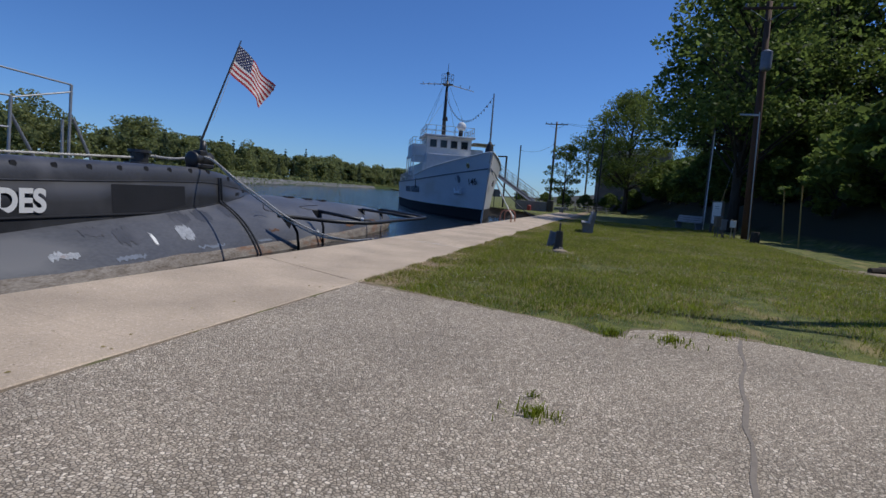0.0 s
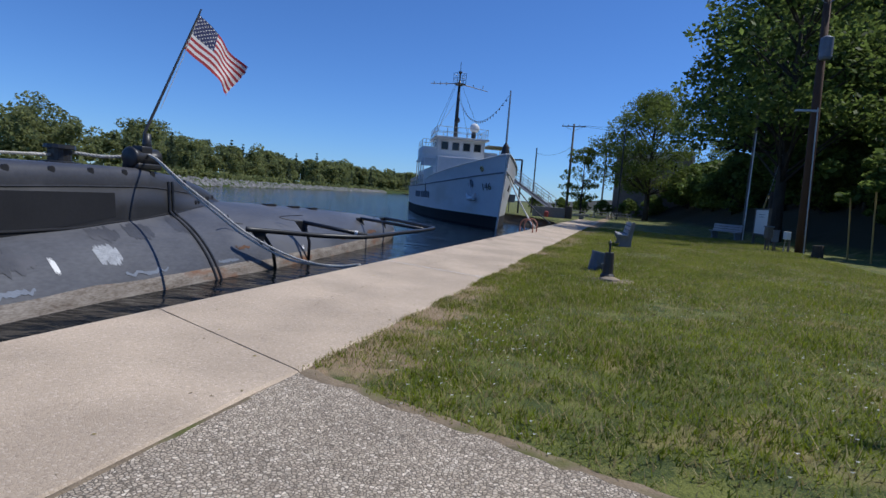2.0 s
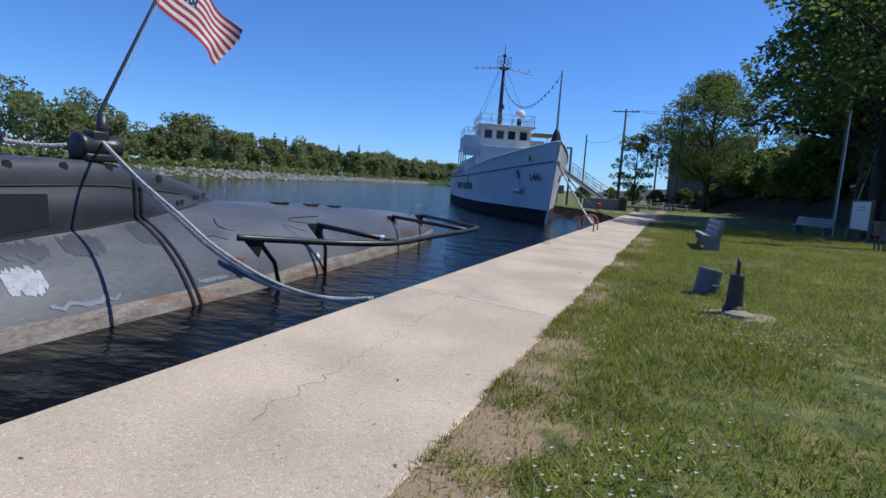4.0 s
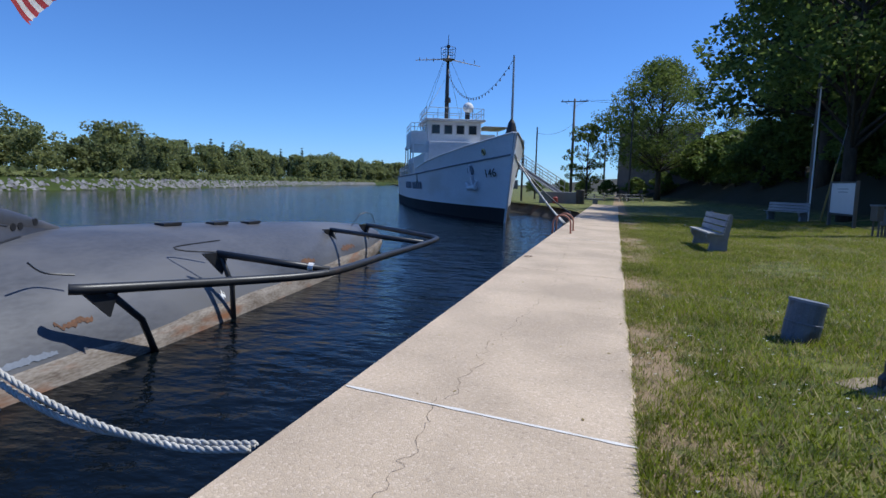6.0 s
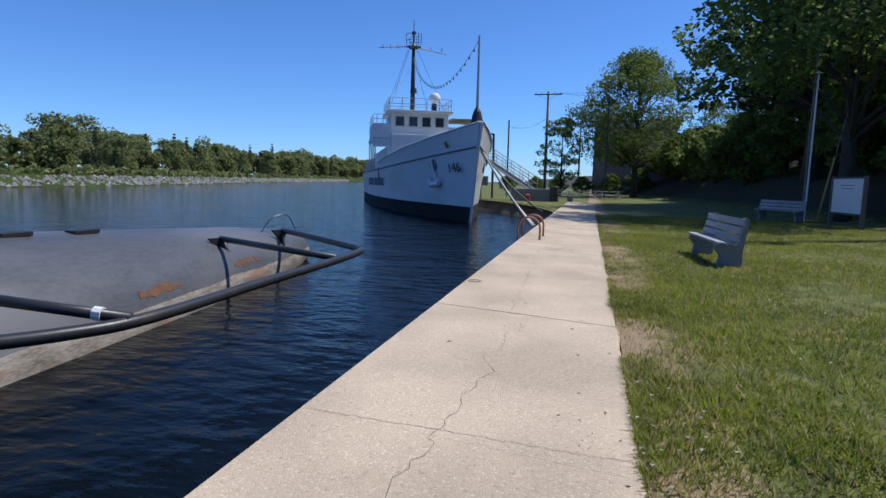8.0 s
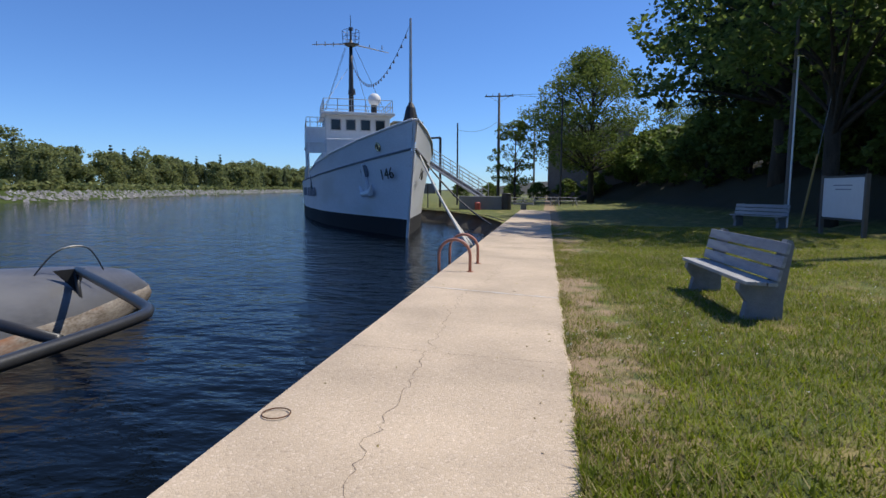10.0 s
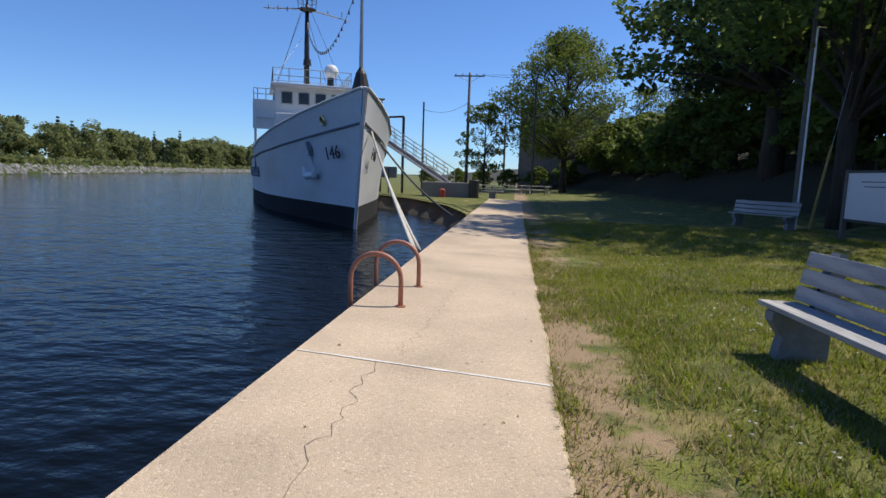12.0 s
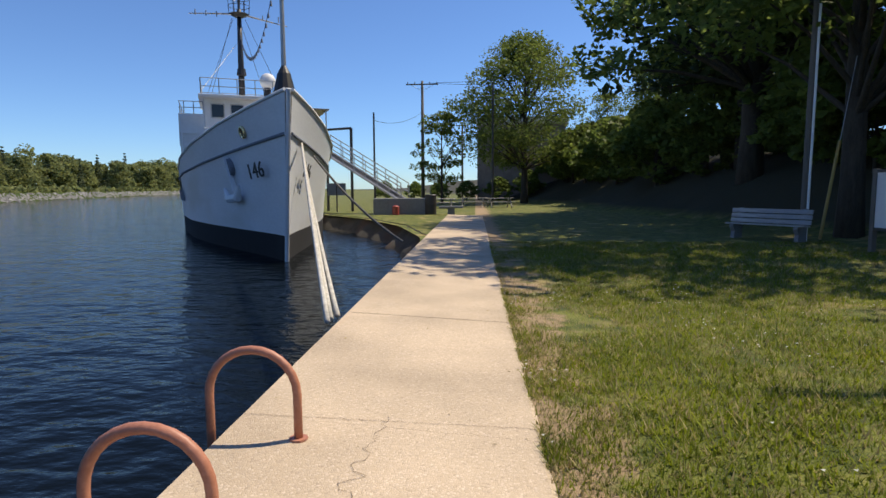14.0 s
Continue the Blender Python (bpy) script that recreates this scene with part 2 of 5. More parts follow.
# water: dark, slightly peaty, wind ripples at two sizes
water_m = bpy.data.materials.new("river_water")
water_m.use_nodes = True
_n, _l = water_m.node_tree.nodes, water_m.node_tree.links
_b = _n["Principled BSDF"]
_b.inputs["Base Color"].default_value, _b.inputs["Roughness"].default_value, _b.inputs["IOR"].default_value = (0.003, 0.005, 0.007, 1), 0.05, 1.16
_tc, _mp, _w1, _w2, _ad, _bp = (_n.new("ShaderNode" + k) for k in ("TexCoord", "Mapping", "TexNoise", "TexNoise", "Math", "Bump"))
_mp.inputs["Rotation"].default_value, _mp.inputs["Scale"].default_value = (0, 0, radians(25)), (1.0, 1.7, 1.0)
_l.new(_tc.outputs["Object"], _mp.inputs[0])
for _t, _s, _d in ((_w1, 0.75, 3), (_w2, 2.6, 4)):
    _t.inputs["Scale"].default_value, _t.inputs["Detail"].default_value = _s, _d
    _l.new(_mp.outputs[0], _t.inputs["Vector"])
_ad.operation = "MULTIPLY_ADD"
_l.new(_w2.outputs[0], _ad.inputs[0])
_ad.inputs[1].default_value = 0.35
_l.new(_w1.outputs[0], _ad.inputs[2])
_bp.inputs["Strength"].default_value, _bp.inputs["Distance"].default_value = 0.68, 0.14
_l.new(_ad.outputs[0], _bp.inputs["Height"])
_l.new(_bp.outputs[0], _b.inputs["Normal"])

# lawn: green with worn, straw-coloured and bare patches, most worn beside the walkway
lawn_m = mat("lawn", (0.18, 0.19, 0.036), (0.042, 0.062, 0.010), (0.27, 0.215, 0.085), scale=3.2, fine=75, rough=0.95, bump=0.9, dist=0.03, mix3=0.56)
_n, _l = lawn_m.node_tree.nodes, lawn_m.node_tree.links
for _q in _n:
    if _q.type == "VALTORGB" and abs(_q.color_ramp.elements[0].position - 0.36) < 0.001:
        _q.color_ramp.elements[0].position, _q.color_ramp.elements[1].position = 0.42, 0.60
_tc, _sx, _nz, _mr, _su, _mx = (_n.new("ShaderNode" + k) for k in ("TexCoord", "SeparateXYZ", "TexNoise", "MapRange", "Math", "Mix"))
_l.new(_tc.outputs["Object"], _sx.inputs[0])
_nz.inputs["Scale"].default_value, _nz.inputs["Detail"].default_value = 2.4, 10
_l.new(_tc.outputs["Object"], _nz.inputs["Vector"])
_mr.inputs[1].default_value, _mr.inputs[2].default_value, _mr.inputs[3].default_value, _mr.inputs[4].default_value = 0.15, 1.1, 0.40, -0.12
_l.new(_sx.outputs[0], _mr.inputs[0])
_su.operation = "ADD"
_gt, _gm = _n.new("ShaderNodeMath"), _n.new("ShaderNodeMath")
_gt.operation, _gm.operation = "GREATER_THAN", "MULTIPLY"
_gt.inputs[1].default_value = -0.4
_l.new(_sx.outputs[0], _gt.inputs[0])
_l.new(_gt.outputs[0], _gm.inputs[0])
_l.new(_mr.outputs[0], _gm.inputs[1])
_l.new(_gm.outputs[0], _su.inputs[0])
_l.new(_nz.outputs[0], _su.inputs[1])
_rp = _n.new("ShaderNodeValToRGB")
_rp.color_ramp.elements[0].position, _rp.color_ramp.elements[1].position = 0.66, 0.80
_l.new(_su.outputs[0], _rp.inputs[0])
_mx.data_type = "RGBA"
_b = _n["Principled BSDF"]
_old = _b.inputs["Base Color"].links[0].from_socket
_l.new(_rp.outputs[0], _mx.inputs[0])
_l.new(_old, _mx.inputs[6])
_mx.inputs[7].default_value = (0.31, 0.22, 0.13, 1)
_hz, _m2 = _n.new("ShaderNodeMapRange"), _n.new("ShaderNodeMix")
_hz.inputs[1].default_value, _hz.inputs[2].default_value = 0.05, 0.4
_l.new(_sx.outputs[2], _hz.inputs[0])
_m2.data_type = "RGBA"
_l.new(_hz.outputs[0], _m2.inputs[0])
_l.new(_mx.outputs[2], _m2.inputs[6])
_m2.inputs[7].default_value = (0.038, 0.034, 0.015, 1)  # ground turns dark brown where the slope rises
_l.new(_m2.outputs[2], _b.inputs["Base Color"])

glass_m = bpy.data.materials.new("dark_window_glass")
glass_m.use_nodes = True
glass_m.node_tree.nodes["Principled BSDF"].inputs["Base Color"].default_value = (0.012, 0.014, 0.018, 1)
glass_m.node_tree.nodes["Principled BSDF"].inputs["Roughness"].default_value = 0.06


# ---- building helpers ----
def mesh_of(bm, material, smooth=False):
    me = bpy.data.meshes.new("mesh")
    bmesh.ops.recalc_face_normals(bm, faces=bm.faces)
    bm.to_mesh(me)
    bm.free()
    for x in material if isinstance(material, (list, tuple)) else (material,):
        me.materials.append(x)
    if smooth:
        for p in me.polygons:
            p.use_smooth = True
    return me


def part(name, bm, material, parent=None, label="", smooth=False, at=None):
    ob = new(name, mesh_of(bm, material, smooth))
    if parent is not None:
        ob.parent = parent
    if at is not None:
        ob.matrix_basis = at
    return tagged(ob, label=label)


def thing(name, label, category, m=Matrix(), group="", kind=""):
    ob = new(name)
    ob.matrix_basis = m
    ob.empty_display_size = 0.2
    return tagged(ob, label, category, group, kind)


def box(bm, x0, x1, y0, y1, z0, z1, bevel=0.0, m=None):
    vs = [bm.verts.new(p) for p in ((x0, y0, z0), (x1, y0, z0), (x1, y1, z0), (x0, y1, z0), (x0, y0, z1), (x1, y0, z1), (x1, y1, z1), (x0, y1, z1))]
    fs = [bm.faces.new([vs[i] for i in f]) for f in ((0, 3, 2, 1), (4, 5, 6, 7), (0, 1, 5, 4), (1, 2, 6, 5), (2, 3, 7, 6), (3, 0, 4, 7))]
    if bevel:
        r = bmesh.ops.bevel(bm, geom=list({e for f in fs for e in f.edges}), offset=bevel, segments=2, affect="EDGES", profile=0.6)
        vs = list({v for f in r["faces"] for v in f.verts} | {v for v in vs if v.is_valid})
    if m is not None:
        bmesh.ops.transform(bm, matrix=m, verts=vs)
    return bm


def tube(bm, pts, r, n=8, cap=True, closed=False):
    """A round bar along points; r may be one radius or one for each point."""
    pts = [Vector(p) for p in pts]
    rs = r if isinstance(r, (list, tuple)) else [r] * len(pts)
    rings, ref = [], None
    for i, p in enumerate(pts):
        a, b = pts[i - 1] if i or closed else p, pts[(i + 1) % len(pts)] if i < len(pts) - 1 or closed else p
        d = (b - a).normalized()
        if ref is None:
            ref = d.orthogonal().normalized()
        ref = (ref - d * ref.dot(d)).normalized()
        s = d.cross(ref)
        rings.append([bm.verts.new(p + (ref * math.cos(k * math.tau / n) + s * math.sin(k * math.tau / n)) * rs[i]) for k in range(n)])
    for i in range(len(rings) if closed else len(rings) - 1):
        a, b = rings[i], rings[(i + 1) % len(rings)]
        for k in range(n):
            bm.faces.new((a[k], a[(k + 1) % n], b[(k + 1) % n], b[k]))
    if cap and not closed:
        bm.faces.new(rings[0][::-1])
        bm.faces.new(rings[-1])
    return bm


def rod(pts, r, n=8, **k):
    return tube(bmesh.new(), pts, r, n, **k)


def curve_pts(pts, steps=8):
    """Smooth points through the given ones."""
    ps = [Vector(p) for p in pts]
    out = []
    for i in range(len(ps) - 1):
        a, b, c, d = ps[max(i - 1, 0)], ps[i], ps[i + 1], ps[min(i + 2, len(ps) - 1)]
        for k in range(steps):
            t = k / steps
            out.append(0.5 * (2 * b + (c - a) * t + (2 * a - 5 * b + 4 * c - d) * t * t + (3 * b - a - 3 * c + d) * t ** 3))
    return out + [ps[-1]]


def bars(*boxes, bevel=0.0):
    bm = bmesh.new()
    for b in boxes:
        box(bm, *b, bevel=bevel)
    return bm


def lerp(table, x):
    for (a, va), (b, vb) in zip(table, table[1:]):
        if x <= b:
            return va + (vb - va) * max(0.0, (x - a) / (b - a))
    return table[-1][1]


def loft(bm, rings, closed=False, cap=False):
    vs = [[bm.verts.new(p) for p in r] for r in rings]
    for a, b in zip(vs, vs[1:]):
        for k in range(len(a) if closed else len(a) - 1):
            j = (k + 1) % len(a)
            bm.faces.new((a[k], a[j], b[j], b[k]))
    if cap:
        bm.faces.new(vs[0][::-1])
        bm.faces.new(vs[-1])
    return bm


def words(name, body, size, m, material, parent, bold=0.0, deep=0.004):
    cu = bpy.data.curves.new("text", "FONT")
    cu.body, cu.size, cu.extrude, cu.offset, cu.align_x = body, size, deep, bold, "CENTER"
    cu.materials.append(material)
    ob = new(name, cu)
    ob.parent, ob.matrix_basis = parent, m
    return ob


WATER = -0.75
EDGE, LIP = -1.93, 0.075  # the walkway's water edge and how far it stands above the lawn side


def walk_z(x):
    return LIP * x / EDGE if x < 0 else 0.0


# ---- setting ----
def hill(x, y):
    """Height of the ground: lawn near 0, rising under the trees."""
    toe = lerp([(-40, 22), (15, 16), (33, 13.2), (48, 11.5), (70, 9.5), (100, 5.5), (165, 1), (400, -40)], y)
    d = max(0.0, x - toe)
    return 5.5 * (1 - math.exp(-d / 7.0)) - 0.05 * abs(noise.noise((x * 0.15, y * 0.15, 0))) * min(1, max(0, (x - 1) / 4))


SHORE = [(-60, EDGE), (45.5, EDGE), (47.86, -2.2), (53.5, -3.63), (59.14, -6.21), (63.37, -9.17), (115.54, -32.47), (300, -106.96), (700, -276.95), (1500, -611.2)]


def shore_x(y):
    return lerp(SHORE, y)


ys = [-60 + 4 * i for i in range(15)] + [i * 1.0 for i in range(0, 46)] + [45.5 + 0.75 * i for i in range(1, 27)] + [66 + 2 * i for i in range(1, 40)] + [150, 180, 240, 300, 400, 600, 900, 1500]
fr = [0, 0.02, 0.1, 0.3, 0.6, 1, 1.5, 2.2, 3, 4, 5, 6, 7, 8, 9, 10, 11, 12, 13, 14, 15, 16, 18, 20, 23, 26, 30, 36, 45, 60, 100, 200, 500, 1500]
bm = bmesh.new()
rows = []
for y in ys:
    sx = shore_x(y) if y > 45.5 else 0.0
    rows.append([(sx + f, y, hill(sx + f, y) - 0.012) for f in fr])
loft(bm, rows)
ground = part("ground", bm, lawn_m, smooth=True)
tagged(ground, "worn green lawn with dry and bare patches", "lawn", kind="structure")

bm = bmesh.new()
loft(bm, [[(x, y, WATER) for x in (-3000, -600, -200, -100, -60, -30, -15, -8, -4, 0, 5, 400)] for y in (-2500, -400, -100, -40, 0, 20, 40, 60, 90, 150, 300, 700, 3000)])
tagged(part("water", bm, water_m), "dark rippled river water", "water", kind="structure")

# bank below the land's edge beyond the walkway: tumbled, rusty and dark
bm = bmesh.new()
rows = []
for i in range(120):
    y = 45.2 + 0.02 * i + 76 * (i / 119) ** 1.6
    sx = shore_x(y)
    soft = min(1, (y - 45.2) / 3) * (1.0 if y < 66 else 0.35)
    rows.append([(sx + 0.35 - soft * q * 1.5 + 0.3 * soft * noise.noise((q * 2, y * 0.7, 3)), y - soft * q * 0.5, 0.02 - q * 1.5 + 0.22 * soft * noise.noise((q * 3, y * 0.9, 7)) * (q > 0.05)) for q in (0, 0.12, 0.25, 0.4, 0.55, 0.7, 0.85, 1.0)])
loft(bm, rows)
tagged(part("bank", bm, M["bank"], smooth=True), "dark rubble bank dropping to the water", "bank", kind="structure")

# far bank with pale stones, and its land
FAR = [(-300, -75), (-60, -72), (40, -70), (100, -78), (200, -112), (420, -172), (900, -255), (2500, -560)]
bm = bmesh.new()
rows = []
for y in [-300, -150, -60, 0, 40, 70, 100, 140, 200, 260, 340, 420, 600, 900, 2500]:
    fx = lerp(FAR, y)
    rows.append([(fx + 0.5, y, WATER - 0.3), (fx - 0.5, y, WATER + 0.25), (fx - 2.4, y, 0.75), (fx - 5, y, 1.0), (fx - 30, y, 2.0), (fx - 400, y, 5)])
loft(bm, rows)
tagged(part("far_bank_ground", bm, M["oak"], smooth=True), "low green land across the water", "land", kind="structure")
rng = random.Random(4)
bm = bmesh.new()
for i in range(3200):
    y = -40 + 460 * rng.random() ** 1.5
    q = rng.random()
    fx = lerp(FAR, y)
    s = rng.uniform(0.3, 0.75)
    c = Vector((fx - 0.1 - 2.6 * q, y, WATER + 0.1 + 1.5 * q))
    vs = [bm.verts.new(c + Vector((rng.uniform(0.5, 1) * s * a, rng.uniform(0.6, 1.2) * s * b, rng.uniform(0.35, 0.7) * s * d))) for a, b, d in ((1, 0, -.3), (-.6, .9, -.3), (-.6, -.9, -.3), (0.1, 0, 1))]
    for f in ((0, 1, 3), (1, 2, 3), (2, 0, 3)):
        bm.faces.new([vs[k] for k in f])
tagged(part("riprap", bm, M["rock"]), "pale stone riprap along the far bank", "stones", kind="stuff")

# quay wall and walkway
wall = part("quay_wall", bars((EDGE + 0.04, -0.3, -60, 46.5, -3.0, -0.12)), M["quay"])
tagged(wall, "dark wet quay wall under the walkway", "wall", kind="structure")
walkway = thing("walkway", "sandy beige concrete walkway slabs along the quay", "walkway", kind="structure")
JOINT = 10.85
rng = random.Random(8)


def skew(y, x):
    """The joints run slightly aslant, one of them more."""
    return -0.18 * (1 - x / EDGE) + (0.95 - 0.55 * (1 - x / EDGE)) * max(0.0, 1 - abs(y - JOINT) / 3.1)


def slab(y0, y1, g0=0.006, g1=0.006):
    b = bmesh.new()
    xs = [EDGE - 0.012, EDGE + 0.003, -1.3, -0.65, -0.03, 0.0]
    top = [(EDGE - 0.012, LIP - 0.02)] + [(x, walk_z(x)) for x in xs[1:-1]] + [(0.0, -0.012)]
    rows_ = []
    n = 12
    for k in range(n + 1):
        y = y0 + g0 + (y1 - y0 - g0 - g1) * k / n
        wob = 0.022 * noise.noise((y * 1.7, 5, 0)) + 0.02 * noise.noise((y * 6, 9, 0))
        chip = max(0.0, noise.noise((y * 2.3, 1, 0)) - 0.35) * 0.08
        ring = [(EDGE - 0.012 + chip, y, -0.16)] + [(x + (wob if x > -0.2 else 0) + (chip if x < EDGE else 0), y, z + 0.002 * noise.noise((x * 2, y, 0))) for x, z in top] + [(wob, y, -0.16)]
        rows_.append([(x, yy + skew(yy, x), z) for x, yy, z in ring])
    loft(b, rows_, cap=True)
    return b


for k in range(-22, 17):
    y0 = JOINT + 3.15 * k
    y1 = min(y0 + 3.15, 62)
    part("slab", slab(y0, y1, *((0.0035, 0.0006) if k % 2 == 0 else (0.0006, 0.0035))), M["concrete"], walkway)


def ribbon(pts, width, z=0.004, r=rng):
    b = bmesh.new()
    prev = None
    for i, (x, y) in enumerate(pts):
        x2, y2 = pts[min(i + 1, len(pts) - 1)]
        x1, y1 = pts[max(i - 1, 0)]
        d = Vector((x2 - x1, y2 - y1, 0)).normalized()
        s = Vector((-d.y, d.x, 0)) * width * r.uniform(0.4, 1.0) * 0.5
        p = Vector((x, y, walk_z(x) + z))
        cur = (b.verts.new(p - s), b.verts.new(p + s))
        if prev:
            b.faces.new((prev[0], cur[0], cur[1], prev[1]))
        prev = cur
    return b


def wander(a, b, n, amp, seed):
    return [(a[0] + (b[0] - a[0]) * i / n + amp * noise.noise((i * 0.35, seed, 0)) + amp * 0.35 * noise.noise((i * 1.3, seed, 4)), a[1] + (b[1] - a[1]) * i / n + amp * 0.5 * noise.noise((i * 0.5, seed, 9))) for i in range(n + 1)]


# sealed joints (white) and cracks
for y, m_ in ((17.15, "sealant"), (29.76, "sealant"), (10.85, "tar"), (23.45, "tar"), (36.05, "tar"), (42.4, "tar")):
    part("joint_strip", ribbon([(EDGE + 0.02 + 1.9 * i / 14, y + skew(y, EDGE + 0.02 + 1.9 * i / 14) + 0.006 * noise.noise((i, y, 0))) for i in range(15)], 0.042 if m_ == "sealant" else 0.014), M[m_], walkway, "white sealed joint" if m_ == "sealant" else "dark joint")
for y in (20.3, 26.6, 32.9):
    part("crack", ribbon(wander((EDGE + 0.05, y), (-0.02, y), 60, 0.05, y), 0.005), M["tar"], walkway)
for a, b, s in (((-1.0, 13.0), (-1.25, 17.2), 1), ((-1.25, 17.2), (-0.95, 23.3), 2), ((-1.1, 23.5), (-1.3, 29.7), 3), ((-1.15, 29.9), (-1.0, 33), 5)):
    part("crack", ribbon(wander(a, b, 90, 0.11, s * 3.7), 0.0045), M["tar"], walkway)

# chip-seal parking area, with a ragged edge against the lawn
bm = bmesh.new()
edge = [(0.03, 11.05), (0.6, 10.88), (1.2, 10.68), (2.1, 10.4), (2.75, 10.18), (3.18, 9.82), (3.45, 10.35), (4.1, 10.6), (4.75, 10.5), (5.5, 10.2), (8, 9.6), (11, 8.4), (16, 7.4), (28, 5.6), (44, 4), (60, 2)]
pts = curve_pts([(x, y, 0) for x, y in edge], 10)
rows = []
for p in pts:
    w = 0.07 * noise.noise((p.x * 3, 2, 0)) + 0.04 * noise.noise((p.x * 9, 5, 0))
    rows.append([(p.x, p.y + w - f, 0.008 if f else -0.02) for f in (0, 0.06, 1, 3, 6, 12, 70)])
loft(bm, rows)
tagged(part("pavement", bm, M["asphalt"]), "coarse grey chip-seal asphalt parking area", "asphalt", kind="structure")
pave = part("tar_seam", ribbon([(x, y) for x, y in wander((4.45, 10.5), (3.85, 7.1), 14, 0.05, 2)] + [(3.5, 4.0)], 0.04, 0.012), mat("patched_asphalt", (0.26, 0.22, 0.175), (0.2, 0.165, 0.13), scale=8, fine=60, rough=0.9, bump=0.5), None)
tagged(pave, "dark seam patched across the asphalt", "seam", kind="structure")
for s, a, b in ((1, (1.2, 9.7), (5.5, 9.3)), (2, (1.4, 9.0), (3.0, 8.7))):
    tagged(part("pavement_crack", ribbon(wander(a, b, 90, 0.1, s * 1.9), 0.009, 0.011), M["tar"]), "fine crack in the asphalt", "crack", kind="structure")

# bare soil between lawn and asphalt, and along the walkway's edge
bm = bmesh.new()
rows = []
for p in pts[:80]:
    w = 0.08 + 0.14 * max(0, noise.noise((p.x * 1.3, 7, 0))) + 0.06 * noise.noise((p.x * 7, 3, 0))
    o = 0.08 * noise.noise((p.x * 4, 12, 0))
    rows.append([(p.x, p.y + o + f * w, hill(p.x, p.y) + z) for f, z in ((-1.2, -0.01), (-0.9, 0.003), (0, 0.005), (0.8, 0.002), (1.3, -0.03))])
loft(bm, rows)
tagged(part("soil_edge", bm, M["soil"], smooth=True), "crumbling bare soil between lawn and asphalt", "soil", kind="structure")
bm = bmesh.new()
loft(bm, [[(0.012 + 0.02 * noise.noise((y * 3, 1, 0)), y, -0.004), (0.03, y, 0.014), (0.06 + 0.035 * noise.noise((y * 2.2, 4, 0)) + 0.02 * noise.noise((y * 9, 6, 0)), y, 0.006)] for y in [-6 + 0.12 * i for i in range(138)]])
tagged(part("edge_soil", bm, M["soil"], smooth=True), "soil-filled joint beside the walkway", "soil", kind="structure")

# ---- submarine ----
sub = thing("submarine", "grey and black submarine with rusty waterline moored at the quay", "submarine", Matrix.Translation((-7.9, 10, WATER)))
SX, SY, SZ = -7.9, 10.0, WATER
WL = [(-14, 3.6), (0, 3.05), (10.2, 2.76), (12.3, 2.66), (14.5, 2.38), (17.3, 2.22), (19.7, 2.1), (21.5, 1.92), (23.5, 1.72), (25.4, 1.53), (28.6, 1.06), (30.3, 0.68), (31.2, 0.4), (31.8, 0.05)]
TOP = [(-14, 0.5), (10, 0.58), (16, 0.70), (20, 0.71), (21.8, 0.66), (24.3, 0.55), (27, 0.40), (28.5, 0.31), (30.2, 0.15), (31.2, 0.0), (31.8, -0.35)]


def sub_section(y):
    w, top = lerp(WL, y), lerp(TOP, y)
    h = max(0.05, top - WATER)
    r = (w * w + h * h) / (2 * h)
    return w, top, r, top - r


def sub_x(y, z):
    """Half-width of the pressure hull at a height."""
    w, top, r, c = sub_section(y)
    return math.sqrt(max(0.0, r * r - (z - c) ** 2))


def sub_band(z_hi, z_lo, n, y0=-14.0, y1=31.8, side=0, out=0.0, steps=90):
    b = bmesh.new()
    rings = []
    for i in range(steps + 1):
        y = y0 + (y1 - y0) * i / steps
        ring = []
        w, top, r, c = sub_section(y)
        hi, lo = min(top, z_hi(y)), min(top - 0.001, z_lo(y))
        for s in (-1, 1):
            col = []
            for k in range(n + 1):
                q = k / n
                z = hi + (lo - hi) * (q ** 1.7 if hi >= top - 0.01 else q)
                col.append((s * (sub_x(y, z) + out), y - SY, z - SZ))
            ring.append(col if s > 0 else col[::-1])
        rings.append(ring[0] + ring[1] if side == 0 else ring[1])
    loft(b, rings)
    return b


part("hull", sub_band(lambda y: 9, lambda y: lerp([(-14, -0.52), (14, -0.53), (20, -0.50), (26, -0.44), (31, -0.40)], y) + 0.05 * noise.noise((y * 0.8, 0, 0)) + 0.03 * noise.noise((y * 4, 3, 0)), 14), M["hull"], sub, smooth=True)
part("waterline_band", sub_band(lambda y: lerp([(-14, -0.52), (14, -0.53), (20, -0.50), (26, -0.44), (31, -0.40)], y) + 0.05 * noise.noise((y * 0.8, 0, 0)) + 0.03 * noise.noise((y * 4, 3, 0)), lambda y: -1.5, 8, out=0.003), M["boot"], sub, "rust-streaked band along the waterline", smooth=True)

# casing: flat black side, grey rounded shoulder, deck
HALF = [(-14, 2.3), (0, 2.15), (10.5, 1.8), (13.1, 1.5), (16.4, 1.1), (17.7, 0.88), (18.8, 0.58), (20.1, 0.05)]
DECK = [(-14, 1.26), (10, 1.28), (14, 1.34), (16.6, 1.38), (17.8, 1.27), (19.0, 1.05), (20.1, 0.72)]
SHOULDER = [(-14, 0.88), (10, 0.90), (13.2, 0.95), (15, 1.0), (16.8, 1.03), (18.3, 0.92), (20.1, 0.68)]


